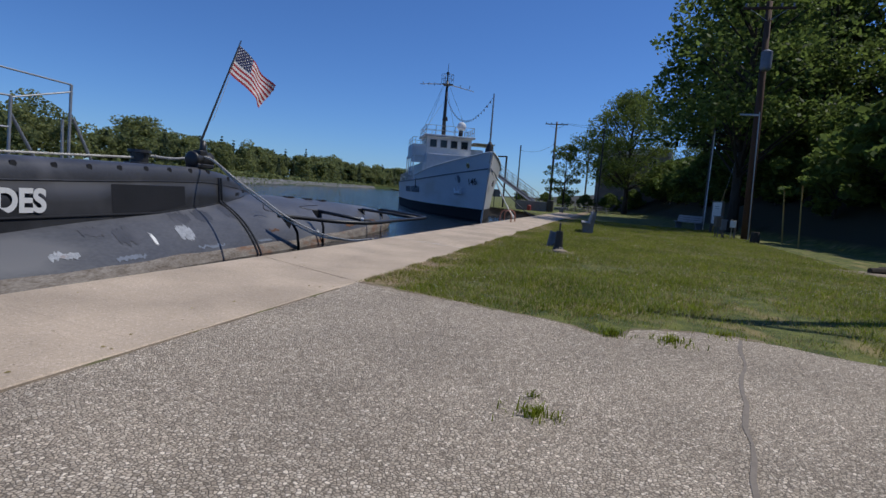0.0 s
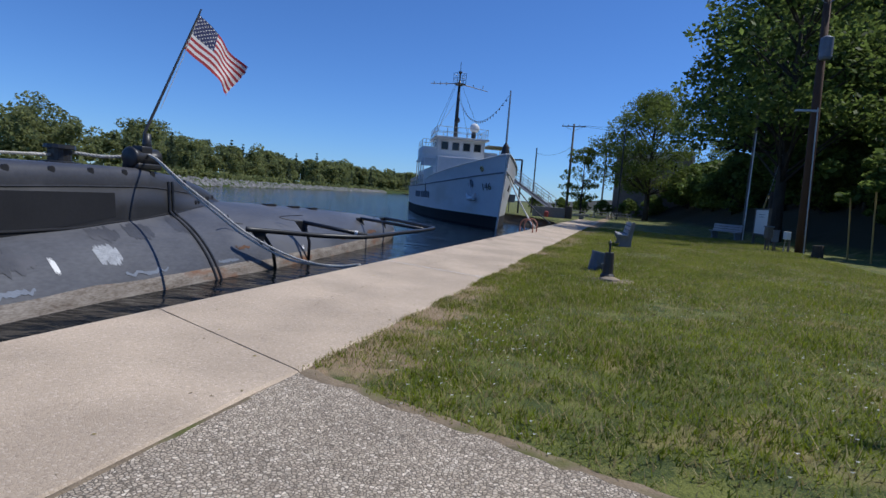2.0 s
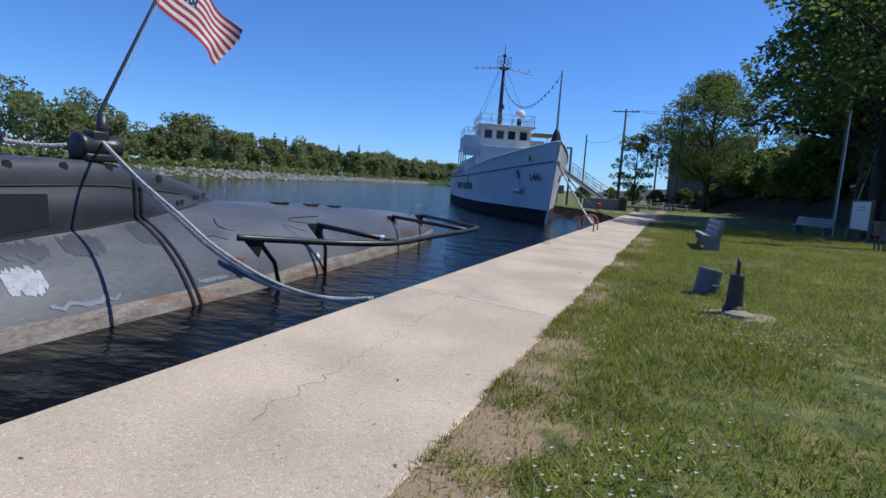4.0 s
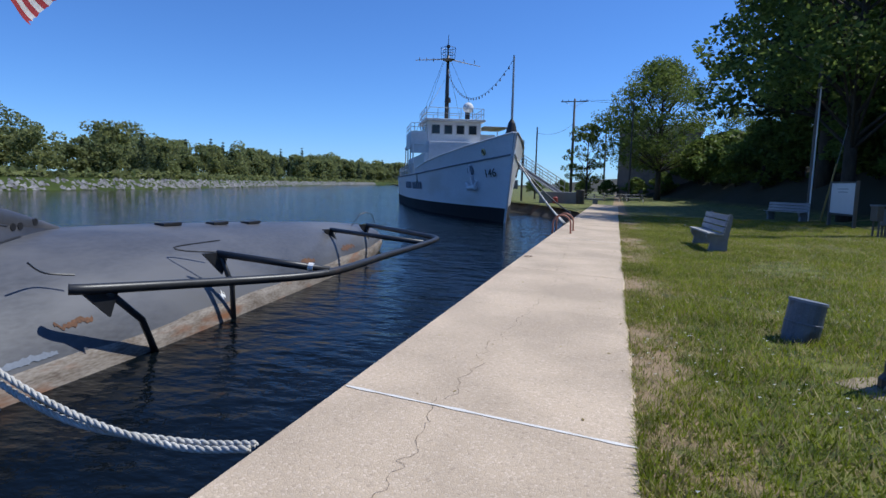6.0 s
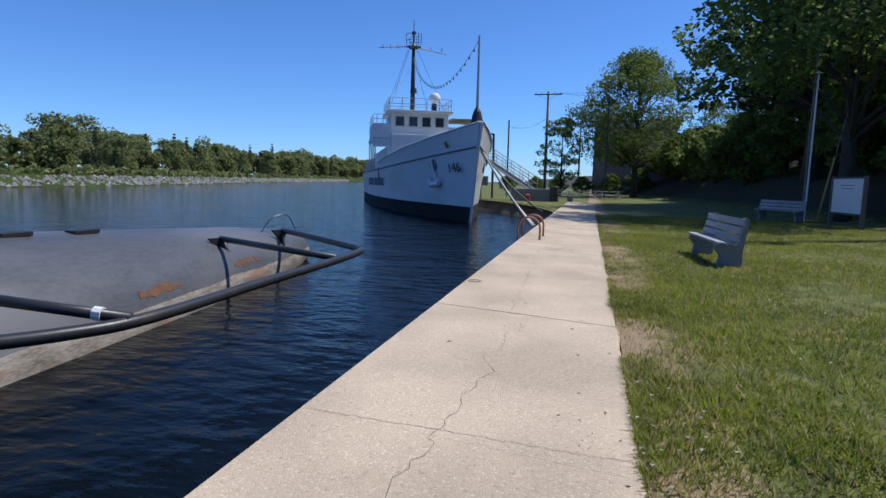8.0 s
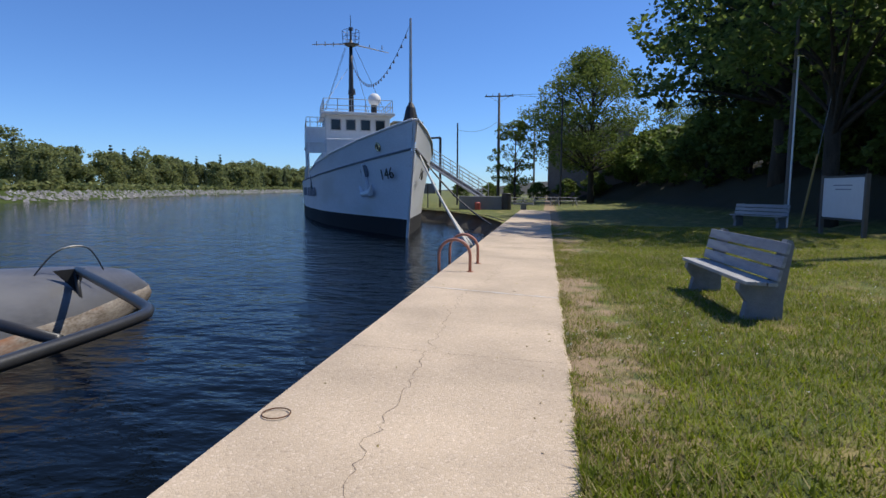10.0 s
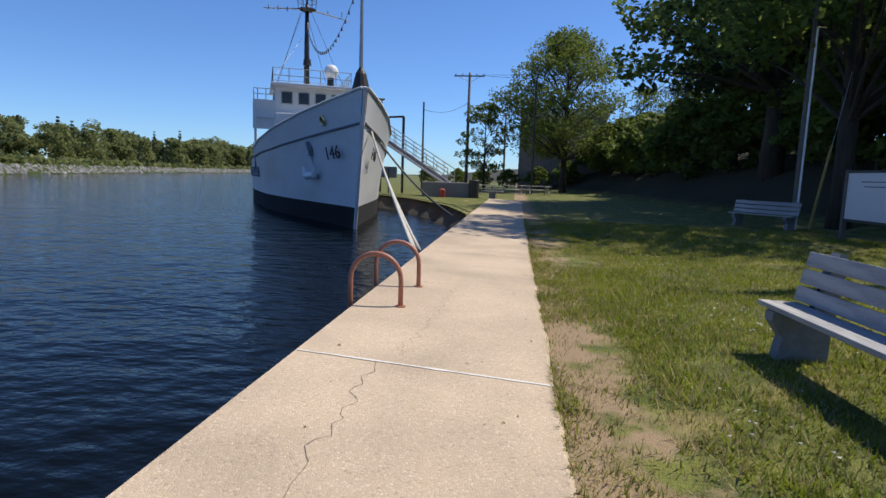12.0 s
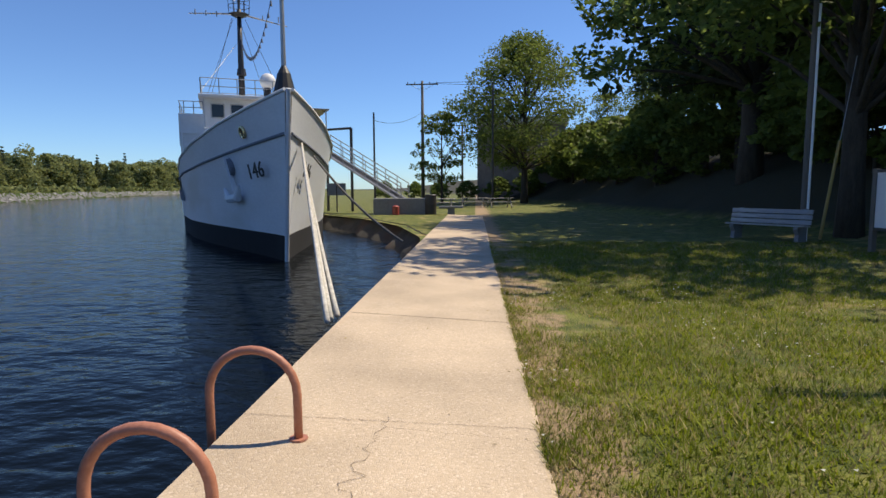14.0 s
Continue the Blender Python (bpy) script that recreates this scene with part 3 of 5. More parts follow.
def casing_x(y, z):
    h, d, s = lerp(HALF, y), lerp(DECK, y), lerp(SHOULDER, y)
    if z <= s:
        return h + (s - z) * 0.10
    q = (z - s) / max(0.02, d - s)
    return h - 0.28 * h / 1.8 * (1 - math.sqrt(max(0, 1 - q * q)))


def casing_band(z0, z1, n, y0=-14.0, y1=20.1, steps=80, out=0.0):
    b = bmesh.new()
    rings = []
    for i in range(steps + 1):
        y = y0 + (y1 - y0) * i / steps
        a, e = z0(y), z1(y)
        col = [(casing_x(y, a + (e - a) * k / n) + out, a + (e - a) * k / n) for k in range(n + 1)]
        rings.append([(-x, y - SY, z - SZ) for x, z in col] + [(x, y - SY, z - SZ) for x, z in col[::-1]])
    loft(b, rings)
    return b


def foot(y):
    return min(lerp(TOP, y), lerp(SHOULDER, y)) - 0.9


part("casing_side", casing_band(foot, lambda y: lerp(SHOULDER, y), 3), M["blackish"], sub, "flat black superstructure side", smooth=True)
part("casing_shoulder", casing_band(lambda y: lerp(SHOULDER, y), lambda y: lerp(DECK, y), 6), M["casing"], sub, "grey rounded superstructure shoulder and deck", smooth=True)
b = bmesh.new()
tube(b, [(casing_x(y, lerp(SHOULDER, y)) + 0.004, y - SY, lerp(SHOULDER, y) - SZ) for y in [-14 + i * 0.5 for i in range(67)]], 0.012, 6)
part("seam_strip", b, M["casing"], sub)


def joint_z(y):
    z = 0.9
    for _ in range(30):
        z = z - 0.02 if sub_x(y, z) < casing_x(y, z) else z
    return z


part("lower_edge", rod([(casing_x(y, joint_z(y)) + 0.012, y - SY, joint_z(y) - SZ) for y in [2 + i * 0.4 for i in range(44)]], 0.022, 6), M["black"], sub)
b = bmesh.new()
for y0, y1 in ((13.4, 15.8),):
    loft(b, [[(casing_x(y, z) + 0.006, y - SY, z - SZ) for z in (0.20 + 0.11 * (y - 13.4), 0.55 + 0.04 * (y - 13.4), 0.90)] for y in [y0 + (y1 - y0) * i / 8 for i in range(9)]])
part("fresh_paint_patch", b, M["black"], sub, "darker repainted rectangle")
for i in range(12):
    y = 8.1 + i * 0.80
    if y > 17.0:
        break
    z = lerp(SHOULDER, y) + 0.25
    b = bmesh.new()
    c = Vector((casing_x(y, z), y - SY, z - SZ))
    tube(b, [c + Vector((-0.05, 0, 0.0)), c + Vector((0.012, 0, 0.004))], 0.062, 12)
    part("drain_hole", b, M["black"], sub)
for y, z in ((18.0, 1.12), (18.5, 0.72), (18.64, 0.73), (19.1, 0.80), (19.24, 0.80), (19.55, 0.83)):
    c = Vector((casing_x(y, z), y - SY, z - SZ))
    b = bmesh.new()
    tube(b, [c + Vector((-0.03, -0.01, 0.0)), c + Vector((0.012, 0.004, 0.0))], 0.05 if z < 1 else 0.085, 10)
    part("limber_hole", b, M["black"], sub)
# the painted name, as far as it is seen
tm = Matrix.Translation((casing_x(11.3, 0.45) + 0.014, 11.28 - SY, 0.40 - SZ)) @ Matrix(((0, 0, 1, 0), (1, 0, 0, 0), (0, 1, 0, 0), (0, 0, 0, 1))) @ pose(0, 0, 0, 0, 3.2, 0)
words("painted_name", "IDES", 0.54, tm, M["white"], sub, 0.02)
# scraped and patched spots on the hull
for y, z, dy, dz, m_ in ((15.05, -0.1, 0.24, 0.15, "scorch"), (13.38, -0.08, 0.35, 0.13, "casing"), (16.08, 0.22, 0.3, 0.12, "casing"), (17.28, 0.29, 0.28, 0.13, "casing"), (15.28, 0.21, 0.3, 0.1, "casing"), (12.58, 0.02, 0.25, 0.07, "casing"), (21.4, -0.38, 0.07, 0.05, "white"), (11.68, -0.3, 0.3, 0.05, "scorch"), (15.68, -0.42, 0.5, 0.03, "letter"), (17.98, -0.43, 0.35, 0.03, "letter"), (13.08, -0.44, 0.4, 0.035, "letter"), (18.7, -0.2, 0.25, 0.03, "rust"), (24.6, -0.28, 0.5, 0.05, "rust"), (27.4, -0.24, 0.5, 0.05, "rust"), (13.98, -0.18, 0.05, 0.1, "white")):
    b = bmesh.new()
    cols = []
    for i in range(25):
        yy = y - dy + 2 * dy * i / 24
        k = (0.45 + 0.55 * math.sin(math.pi * (i + 0.5) / 25) ** 0.5) * (1 + 0.7 * noise.noise((i * 0.5, y, 0)))
        cols.append([(sub_x(yy, z + dz * k * q + 0.05 * noise.noise((i * 0.4, y, 5))) + 0.008, yy - SY, z + dz * k * q + 0.05 * noise.noise((i * 0.4, y, 5)) - SZ) for q in (-1, -0.4, 0.3, 1)])
    loft(b, cols)
    part("paint_patch", b, M[m_], sub)
# two thin black bars down the hull, from casing to below the waterline
for y0, lean in ((17.36, 0.0), (17.49, 0.03)):
    zs = [1.15 - 0.12 * i for i in range(18)]
    pts = []
    for z in zs:
        y = y0 + lean * max(0, 0.75 - z) * 0.5
        x = casing_x(y, z) if z > joint_z(y) else sub_x(y, z)
        pts.append((x + 0.02, y - SY, z - SZ))
    part("dark_bar", rod(pts, 0.028, 6), M["pipe"], sub)


def sub_local(p):
    return (p[0] - SX, p[1] - SY, p[2] - SZ)


# stern guard of black pipe on gusseted legs
MAIN = [(-5.80, 18.42, 0.24), (-5.68, 18.6, 0.225), (-5.42, 19.3, 0.17), (-5.08, 20.4, 0.08), (-4.6, 21.25, 0.05), (-4.38, 22.0, 0.05), (-4.36, 23.8, 0.07), (-4.30, 25.8, 0.09), (-4.30, 26.9, 0.11), (-4.42, 27.35, 0.115), (-4.8, 27.7, 0.13), (-6.0, 28.6, 0.165), (-7.2, 29.5, 0.19)]
part("guard_pipe", rod([sub_local(p) for p in curve_pts(MAIN, 6)], 0.062, 10), M["pipe"], sub, smooth=True)
part("guard_pipe", rod([sub_local(p) for p in ((-6.08, 21.24, 0.31), (-4.40, 21.72, 0.09))], 0.055, 10), M["pipe"], sub, smooth=True)
part("guard_pipe", rod([sub_local(p) for p in ((-7.05, 26.9, 0.24), (-4.34, 26.1, 0.12))], 0.055, 10), M["pipe"], sub, smooth=True)
part("pipe_clamp", rod([sub_local(p) for p in ((-4.72, 21.63, 0.135), (-4.64, 21.65, 0.125))], 0.066, 10), M["white"], sub, "white clamp")
for top, low in (((-5.62, 18.75, 0.18), (-5.80, 19.70, -0.95)), ((-6.03, 21.26, 0.28), (-5.97, 21.48, -0.95)), ((-7.02, 26.92, 0.21), (-7.0, 27.2, -0.95)), ((-7.2, 29.45, 0.17), (-7.25, 29.4, -0.95))):
    leg = part("guard_leg", rod([sub_local(p) for p in (top, tuple((a + c) / 2 + d for a, c, d in zip(top, low, (0.05, 0.05, 0.12))), low)], 0.042, 8), M["pipe"], sub, smooth=True)
    b = bmesh.new()
    t = Vector(sub_local(top))
    tri = [t + Vector((-0.12, -0.28, 0.05)), t + Vector((0.05, 0.12, 0.05)), t + Vector((0.0, 0.02, -0.3))]
    for dx in (-0.015, 0.015):
        bmesh.ops.contextual_create(b, geom=[b.verts.new(p + Vector((dx, 0, 0))) for p in tri])
    b.verts.ensure_lookup_table()
    for i in range(3):
        b.faces.new([b.verts[k] for k in (i, (i + 1) % 3, 3 + (i + 1) % 3, 3 + i)])
    part("gusset", b, M["pipe"], sub)
for pts in (((-6.25, 18.9, 0.3), (-6.35, 18.6, 0.36), (-6.2, 18.3, 0.52)), ((-6.1, 21.24, 0.33), (-6.4, 20.95, 0.36), (-6.55, 20.9, 0.42), (-6.3, 21.6, 0.47)), ((-7.5, 29.0, 0.15), (-7.35, 29.3, 0.50), (-7.2, 29.7, 0.52), (-7.1, 29.9, 0.15))):
    part("loose_wire", rod([sub_local(p) for p in curve_pts(pts, 5)], 0.012, 5), M["pipe"], sub)
for y in (22.0, 23.3, 24.4):
    part("deck_cleat", bars((0.15, 0.35, y - 0.22 - SY, y + 0.22 - SY, sub_section(y)[1] - 0.03 - SZ, sub_section(y)[1] + 0.03 - SZ), bevel=0.01), M["black"], sub)

# deck fittings: capstan-like bitt, chock with the ensign staff
bitt = part("bitt", rod([sub_local(p) for p in [(-8.1, 15.85, z) for z in (1.33, 1.39, 1.4, 1.62, 1.63, 1.70)]], [0.34, 0.33, 0.2, 0.2, 0.27, 0.26], 16), M["pipe"], sub, "rusty black mooring bitt")
b = bars((-0.2, 0.2, -0.3, 0.3, 0.0, 0.12), bevel=0.03)
tube(b, [(0, -0.34, 0.22), (0, -0.31, 0.22), (0, -0.2, 0.22), (0, 0.2, 0.22), (0, 0.31, 0.22), (0, 0.34, 0.22)], [0.17, 0.21, 0.16, 0.16, 0.21, 0.17], 14)
box(b, -0.12, 0.12, -0.14, 0.14, 0.3, 0.46, bevel=0.03)
tube(b, [(0.0, 0.1, 0.3), (0.0, 0.1, 0.72)], [0.10, 0.07], 10)
part("chock", b, M["pipe"], sub, "black rounded chock on the deck", smooth=True, at=Matrix.Translation(sub_local((-7.15, 16.85, 1.36))))
# light scaffold rail on the deck
rail = thing("deck_scaffold", "galvanised pipe scaffold frame on the submarine's deck", "scaffold", Matrix.Translation((-8.2, 12.1, 1.30)))
for a, c in (((0, 1.9, 0), (0, 1.95, 1.6)), ((0, 1.95, 1.6), (0.3, -3.5, 1.75)), ((0, 2.5, 0), (0, 2.0, 0.9)), ((0, 0.6, 0), (0, 0.65, 1.15)), ((0, 0.65, 1.15), (0, -3, 1.1)), ((0, 0.6, 0.55), (0, -3, 0.5)), ((-0.2, 1.3, 0), (0, 0.65, 0.8)), ((0, 0.65, 1.12), (0, 1.95, 1.45)), ((0, 0.3, 0), (0, 0.32, 0.7)), ((0, 1.75, 0), (0, 1.75, 0.85))):
    part("pipe", rod([a, c], 0.03 if abs(a[2] - c[2]) > 0.7 else 0.018, 8), M["galv"], rail)

# ---- moored ship ----
ORI = Vector((-5.6, 45.63, WATER))
AX, ST = Vector((-0.4115, 0.9114, 0)), Vector((0.9114, 0.4115, 0))
ship_m = Matrix(((ST.x, AX.x, 0, ORI.x), (ST.y, AX.y, 0, ORI.y), (0, 0, 1, ORI.z), (0, 0, 0, 1))) @ Matrix.Diagonal((0.967, 0.967, 0.98, 1))
ship = thing("ship", "white steel patrol ship with black boot topping, moored", "ship", ship_m)
# local axes: x starboard, y aft from the stem, z above the water
BD = [(0, 0.10), (1, 0.52), (2.5, 1.12), (5, 1.95), (9, 2.95), (14, 3.7), (20, 4.1), (26, 4.3), (40, 4.2), (47, 3.7), (51, 2.8), (53, 1.6)]
BW = [(0, 0.05), (1, 0.20), (2.5, 0.55), (5, 1.2), (9, 2.2), (14, 3.2), (20, 3.85), (26, 4.15), (40, 4.0), (47, 3.3), (51, 2.3), (53, 1.2)]
ZT = [(0, 5.15), (3, 4.82), (8, 4.35), (14, 3.85), (18.5, 3.45), (19.6, 3.05), (28, 2.95), (40, 2.9), (53, 3.1)]
ZK = [(0, 3.95), (5, 3.6), (10, 3.3), (16, 3.05), (24, 2.92), (53, 2.85)]
BOOT = 0.85


def hull_v(u, z):
    bw, bd, zt = lerp(BW, u), lerp(BD, u), lerp(ZT, u)
    if z <= 0:
        return bw * math.sqrt(max(0.0, 1 - (z / -2.6) ** 2)) if z > -2.6 else 0
    q = min(1.0, z / lerp([(0, 5.15), (20, 3.6), (53, 3.0)], u))
    return bw + (bd - bw) * (0.35 * q + 0.65 * q * q)


def hull_u(u, z):
    return u + 1.9 * (1 - max(-0.4, z) / 5.15) * max(0, 1 - u / 12)


def ship_band(lo, hi, n, out=0.0, y1=53.0):
    b = bmesh.new()
    us = [0, 0.25, 0.6, 1, 1.5, 2, 2.6, 3.3, 4, 5, 6, 7, 8.2, 9.5, 11, 12.5, 14, 16, 18, 18.8, 19.3, 19.7, 21, 24, 28, 32, 36, 40, 44, 47, 50, 52, 53]
    rings = []
    for u in us:
        a, e = lo(u), hi(u)
        zs = [a + (e - a) * k / n for k in range(n + 1)]
        rings.append([(-hull_v(u, z) - out, hull_u(u, z), z) for z in zs[::-1]] + [(hull_v(u, z) + out, hull_u(u, z), z) for z in zs])
    if lo(1) < -1:
        loft(b, rings)
    else:
        loft(b, [r[:n + 1] for r in rings])
        loft(b, [r[n + 1:] for r in rings])
        for k in range(n):
            b.faces.new([b.verts.new(rings[-1][i]) for i in (k, k + 1, 2 * n - k, 2 * n + 1 - k)])
    return b


part("hull_plating", ship_band(lambda u: BOOT + 0.0, lambda u: lerp(ZT, u), 9), M["shipwhite"], ship, "white hull plating", smooth=True)
part("boot_topping", ship_band(lambda u: -2.4, lambda u: BOOT, 8), M["bootblack"], ship, "black painted lower hull", smooth=True)
for s in (-1, 1):
    part("rubbing_strake", rod([(s * (hull_v(u, lerp(ZK, u)) + 0.02), hull_u(u, lerp(ZK, u)), lerp(ZK, u)) for u in [0.05] + [0.5 + i * 0.9 for i in range(58)]], 0.05, 6), M["letter"], ship, "dark line along the knuckle")
    part("bulwark_cap", rod([(s * hull_v(u, lerp(ZT, u)), hull_u(u, lerp(ZT, u)), lerp(ZT, u)) for u in [0.02] + [0.4 + i * 0.5 for i in range(37)]], 0.055, 6), M["white"], ship)
stem = part("stem_bar", rod([(0, hull_u(0, z), z) for z in (-1, 0, 1, 2, 3, 4, 5.17)], 0.07, 8), M["shipwhite"], ship)
b = bmesh.new()
loft(b, [[(-hull_v(u, 3.0) + 0.03, hull_u(u, 3.0), min(lerp(ZT, u) - 0.75, 3.9)), (hull_v(u, 3.0) - 0.03, hull_u(u, 3.0), min(lerp(ZT, u) - 0.75, 3.9))] for u in (0.3, 1, 2, 4, 7, 12, 18)])
loft(b, [[(-hull_v(u, 2.2) + 0.03, u, 2.2), (hull_v(u, 2.2) - 0.03, u, 2.2)] for u in (18, 24, 32, 40, 48, 52.8)])
b.faces.new([b.verts.new(p) for p in ((-3.9, 18, 2.2), (3.9, 18, 2.2), (3.9, 18, 3.5), (-3.9, 18, 3.5))])
part("deck", b, M["casing"], ship, "grey deck")
# deckhouse, wheelhouse, wings
part("deckhouse", bars((-2.9, 2.9, 21.5, 40, 2.2, 5.0), (-2.6, 2.6, 20.8, 23, 2.2, 6.0), bevel=0.05), M["white"], ship)
part("bridge_deck", bars((-4.05, 4.05, 22.6, 31, 5.75, 5.87), bevel=0.02), M["white"], ship)
for w in ((-4.05, -3.98, 22.8, 28.5, 5.5, 7.0), (3.98, 4.05, 23.2, 28.5, 5.87, 6.9), (-4.05, -2.5, 22.72, 22.79, 5.0, 7.0), (2.5, 4.05, 23.12, 23.19, 5.0, 6.9)):
    part("wing_screen", bars(w, bevel=0.01), M["white"], ship, "white wing bulwark")
part("wheelhouse", bars((-2.55, 2.55, 22.6, 28, 5.0, 7.95), bevel=0.06), M["white"], ship)
part("wheelhouse_roof", bars((-2.85, 2.85, 21.9, 28.4, 7.95, 8.13), bevel=0.04), M["white"], ship, "white overhanging roof")
for x in (-1.75, -0.58, 0.58, 1.75):
    wdw = part("window", bars((x - 0.42, x + 0.42, 22.55, 22.62, 6.75, 7.65), bevel=0.015), M["trimw"], ship)
    part("pane", bars((x - 0.35, x + 0.35, 22.52, 22.6, 6.82, 7.58)), glass_m, wdw)
for y in (24.2, 25.8):
    wdw = part("window", bars((-2.62, -2.55, y - 0.4, y + 0.4, 6.75, 7.65), bevel=0.015), M["trimw"], ship)
    part("pane", bars((-2.65, -2.58, y - 0.33, y + 0.33, 6.82, 7.58)), glass_m, wdw)
part("awning", bars((2.85, 5.3, 22.6, 27, 7.55, 7.63), bevel=0.02), M["canvas"], ship, "tan canvas awning beside the wheelhouse")
for y in (22.8, 26.8):
    part("awning_post", rod([(5.1, y, 5.8), (5.1, y, 7.58)], 0.04), M["galv"], ship)


def ship_rail(pts, h, posts, r=0.03, rows_=2):
    pts = [Vector(p) for p in pts]
    for k in range(rows_):
        part("rail", rod([p + Vector((0, 0, h * (k + 1) / rows_)) for p in pts], r * 0.8, 6), M["galv"], ship)
    for i in range(posts + 1):
        q = i / posts * (len(pts) - 1)
        a = min(int(q), len(pts) - 2)
        p = pts[a].lerp(pts[a + 1], q - a)
        part("stanchion", rod([p, p + Vector((0, 0, h))], r, 6), M["galv"], ship)


ship_rail([(-2.7, 22.2, 8.13), (2.7, 22.2, 8.13), (2.7, 28.2, 8.13)], 1.0, 10)
ship_rail([(-2.7, 22.2, 8.13), (-2.7, 28.2, 8.13), (2.7, 28.2, 8.13)], 1.0, 8)
ship_rail([(-2.6, 22.8, 7.0), (-4.0, 22.8, 7.0), (-4.0, 28.4, 7.0)], 0.75, 5)
ship_rail([(-4.0, 20.2, 2.95), (-4.05, 30, 2.95), (-3.7, 44, 2.95)], 1.0, 16)
for y in (22, 25, 28, 31):
    part("deck_post", rod([(-3.9, y, 2.4), (-3.9, y, 5.8)], 0.06, 8), M["white"], ship)
# mast
MY = 28.0
mast = part("mast", rod([(0, MY, 5.8), (0, MY, 11.4), (0, MY - 0.2, 14.9)], [0.25, 0.21, 0.14], 10), M["pipe"], ship, "dark tapered mast", smooth=True)
part("crow_nest", rod([(0, MY - 0.2, 14.35), (0, MY - 0.2, 14.55)], [0.3, 0.72], 12), M["pipe"], mast)
for z in (15.1, 15.65):
    part("cage_ring", rod([(0.74 * math.cos(a * math.tau / 14), MY - 0.2 + 0.74 * math.sin(a * math.tau / 14), z) for a in range(14)], 0.02, 6, closed=True), M["pipe"], mast)
for a in range(6):
    c, s_ = 0.74 * math.cos(a * math.tau / 6), 0.74 * math.sin(a * math.tau / 6)
    part("cage_bar", rod([(c * 0.9, MY - 0.2 + s_ * 0.9, 14.5), (c, MY - 0.2 + s_, 15.65)], 0.022, 6), M["pipe"], mast)
part("topmast", rod([(0, MY - 0.2, 14.8), (0, MY - 0.2, 15.7)], 0.09, 8), M["pipe"], mast)
part("masthead_light", rod([(0, MY - 0.2, 15.7), (0, MY - 0.2, 15.95)], [0.2, 0.17], 10), M["pipe"], mast)
part("aerial", rod([(0, MY - 0.2, 15.9), (0, MY - 0.2, 16.95)], [0.04, 0.025], 6), M["pipe"], mast)
part("yard", rod([(-3.3, MY - 0.3, 14.3), (0, MY - 0.35, 14.55), (3.3, MY - 0.3, 14.0)], [0.035, 0.07, 0.035], 8), M["galv"], mast)
for x in (-2.9, -2.2, -1.5, 1.6, 2.7):
    part("insulator", rod([(x, MY - 0.3, 14.25), (x, MY - 0.3, 14.6)], 0.045, 6), M["galv"], mast)
part("mast_light", rod([(0, MY - 0.6, 10.3), (0, MY - 0.6, 10.75)], [0.34, 0.28], 10), M["black"], mast)
part("light_bracket", bars((-0.12, 0.12, MY - 0.6, MY, 10.15, 10.3), bevel=0.02), M["black"], mast)
for a, c in (((-0.5, MY, 14.3), (-2.6, 33, 7.9)), ((-0.4, MY, 14.3), (-2.5, 26, 8.2)), ((0.4, MY, 14.3), (2.6, 24.5, 8.2)), ((0, MY, 14.3), (2.6, 33, 7.9)), ((-0.3, MY, 12.5), (-2.7, 24, 8.6))):
    part("stay", rod([a, c], 0.016, 5), M["pipe"], mast)
dome = part("searchlight", rod([(1.4, 23.6, 8.13), (1.4, 23.6, 8.9)], 0.25, 10), M["black"], ship)
b = bmesh.new()
bmesh.ops.create_uvsphere(b, u_segments=16, v_segments=10, radius=0.52, matrix=Matrix.Translation((1.45, 23.6, 9.35)) @ Matrix.Diagonal((1, 0.7, 1, 1)))
part("searchlight_head", b, M["white"], dome, "white round searchlight", smooth=True)
# jackstaff with a string of dead lights up to the masthead
part("jackstaff", rod([(0, 1.0, 4.0), (0, 1.0, 9.5)], [0.09, 0.05], 8), M["galv"], ship)
part("jackstaff_boot", rod([(0, 1.0, 4.3), (0, 1.0, 5.1), (0, 1.0, 5.75), (0, 1.0, 6.0)], [0.32, 0.36, 0.2, 0.06], 12), M["black"], ship, "black cover at the staff's foot")
fest = [Vector((0, 1.0, 9.3)).lerp(Vector((0, 27.6, 13.2)), i / 24) - Vector((0, 0, 2.3 * (1 - (2 * i / 24 - 1) ** 2))) for i in range(25)]
line = part("light_string", rod(fest, 0.012, 5), M["pipe"], ship)
for i in range(1, 24):
    part("bulb", rod([fest[i], fest[i] - Vector((0, 0, 0.16))], [0.03, 0.055], 6), M["letter"], line)


def on_hull(u, z, s=-1):
    """A frame on the plating: x along the side towards the stem, y up, z outward."""
    p = Vector((s * hull_v(u, z), hull_u(u, z), z))
    q = Vector((s * hull_v(u - 0.4, z), hull_u(u - 0.4, z), z))
    up = (Vector((s * hull_v(u, z + 0.4), hull_u(u, z + 0.4), z + 0.4)) - p).normalized()
    t = (q - p).normalized() * (1 if s < 0 else -1)
    nrm = t.cross(up).normalized()
    up = Vector((-nrm.z, 0, nrm.x)).normalized()
    up = up if up.z > 0 else -up
    t = up.cross(nrm)
    m = Matrix((t, up, nrm)).transposed().to_4x4()
    m.translation = p + nrm * 0.06
    return m


for s in (-1, 1):
    words("hull_number", "146", 0.72, on_hull(2.15, 2.72, s) @ Matrix.Translation((-0.2 * s, 0, 0.14)) @ Matrix.Diagonal((1.35, 1, 1, 1)), M["black"], ship, 0.0, 0.012)
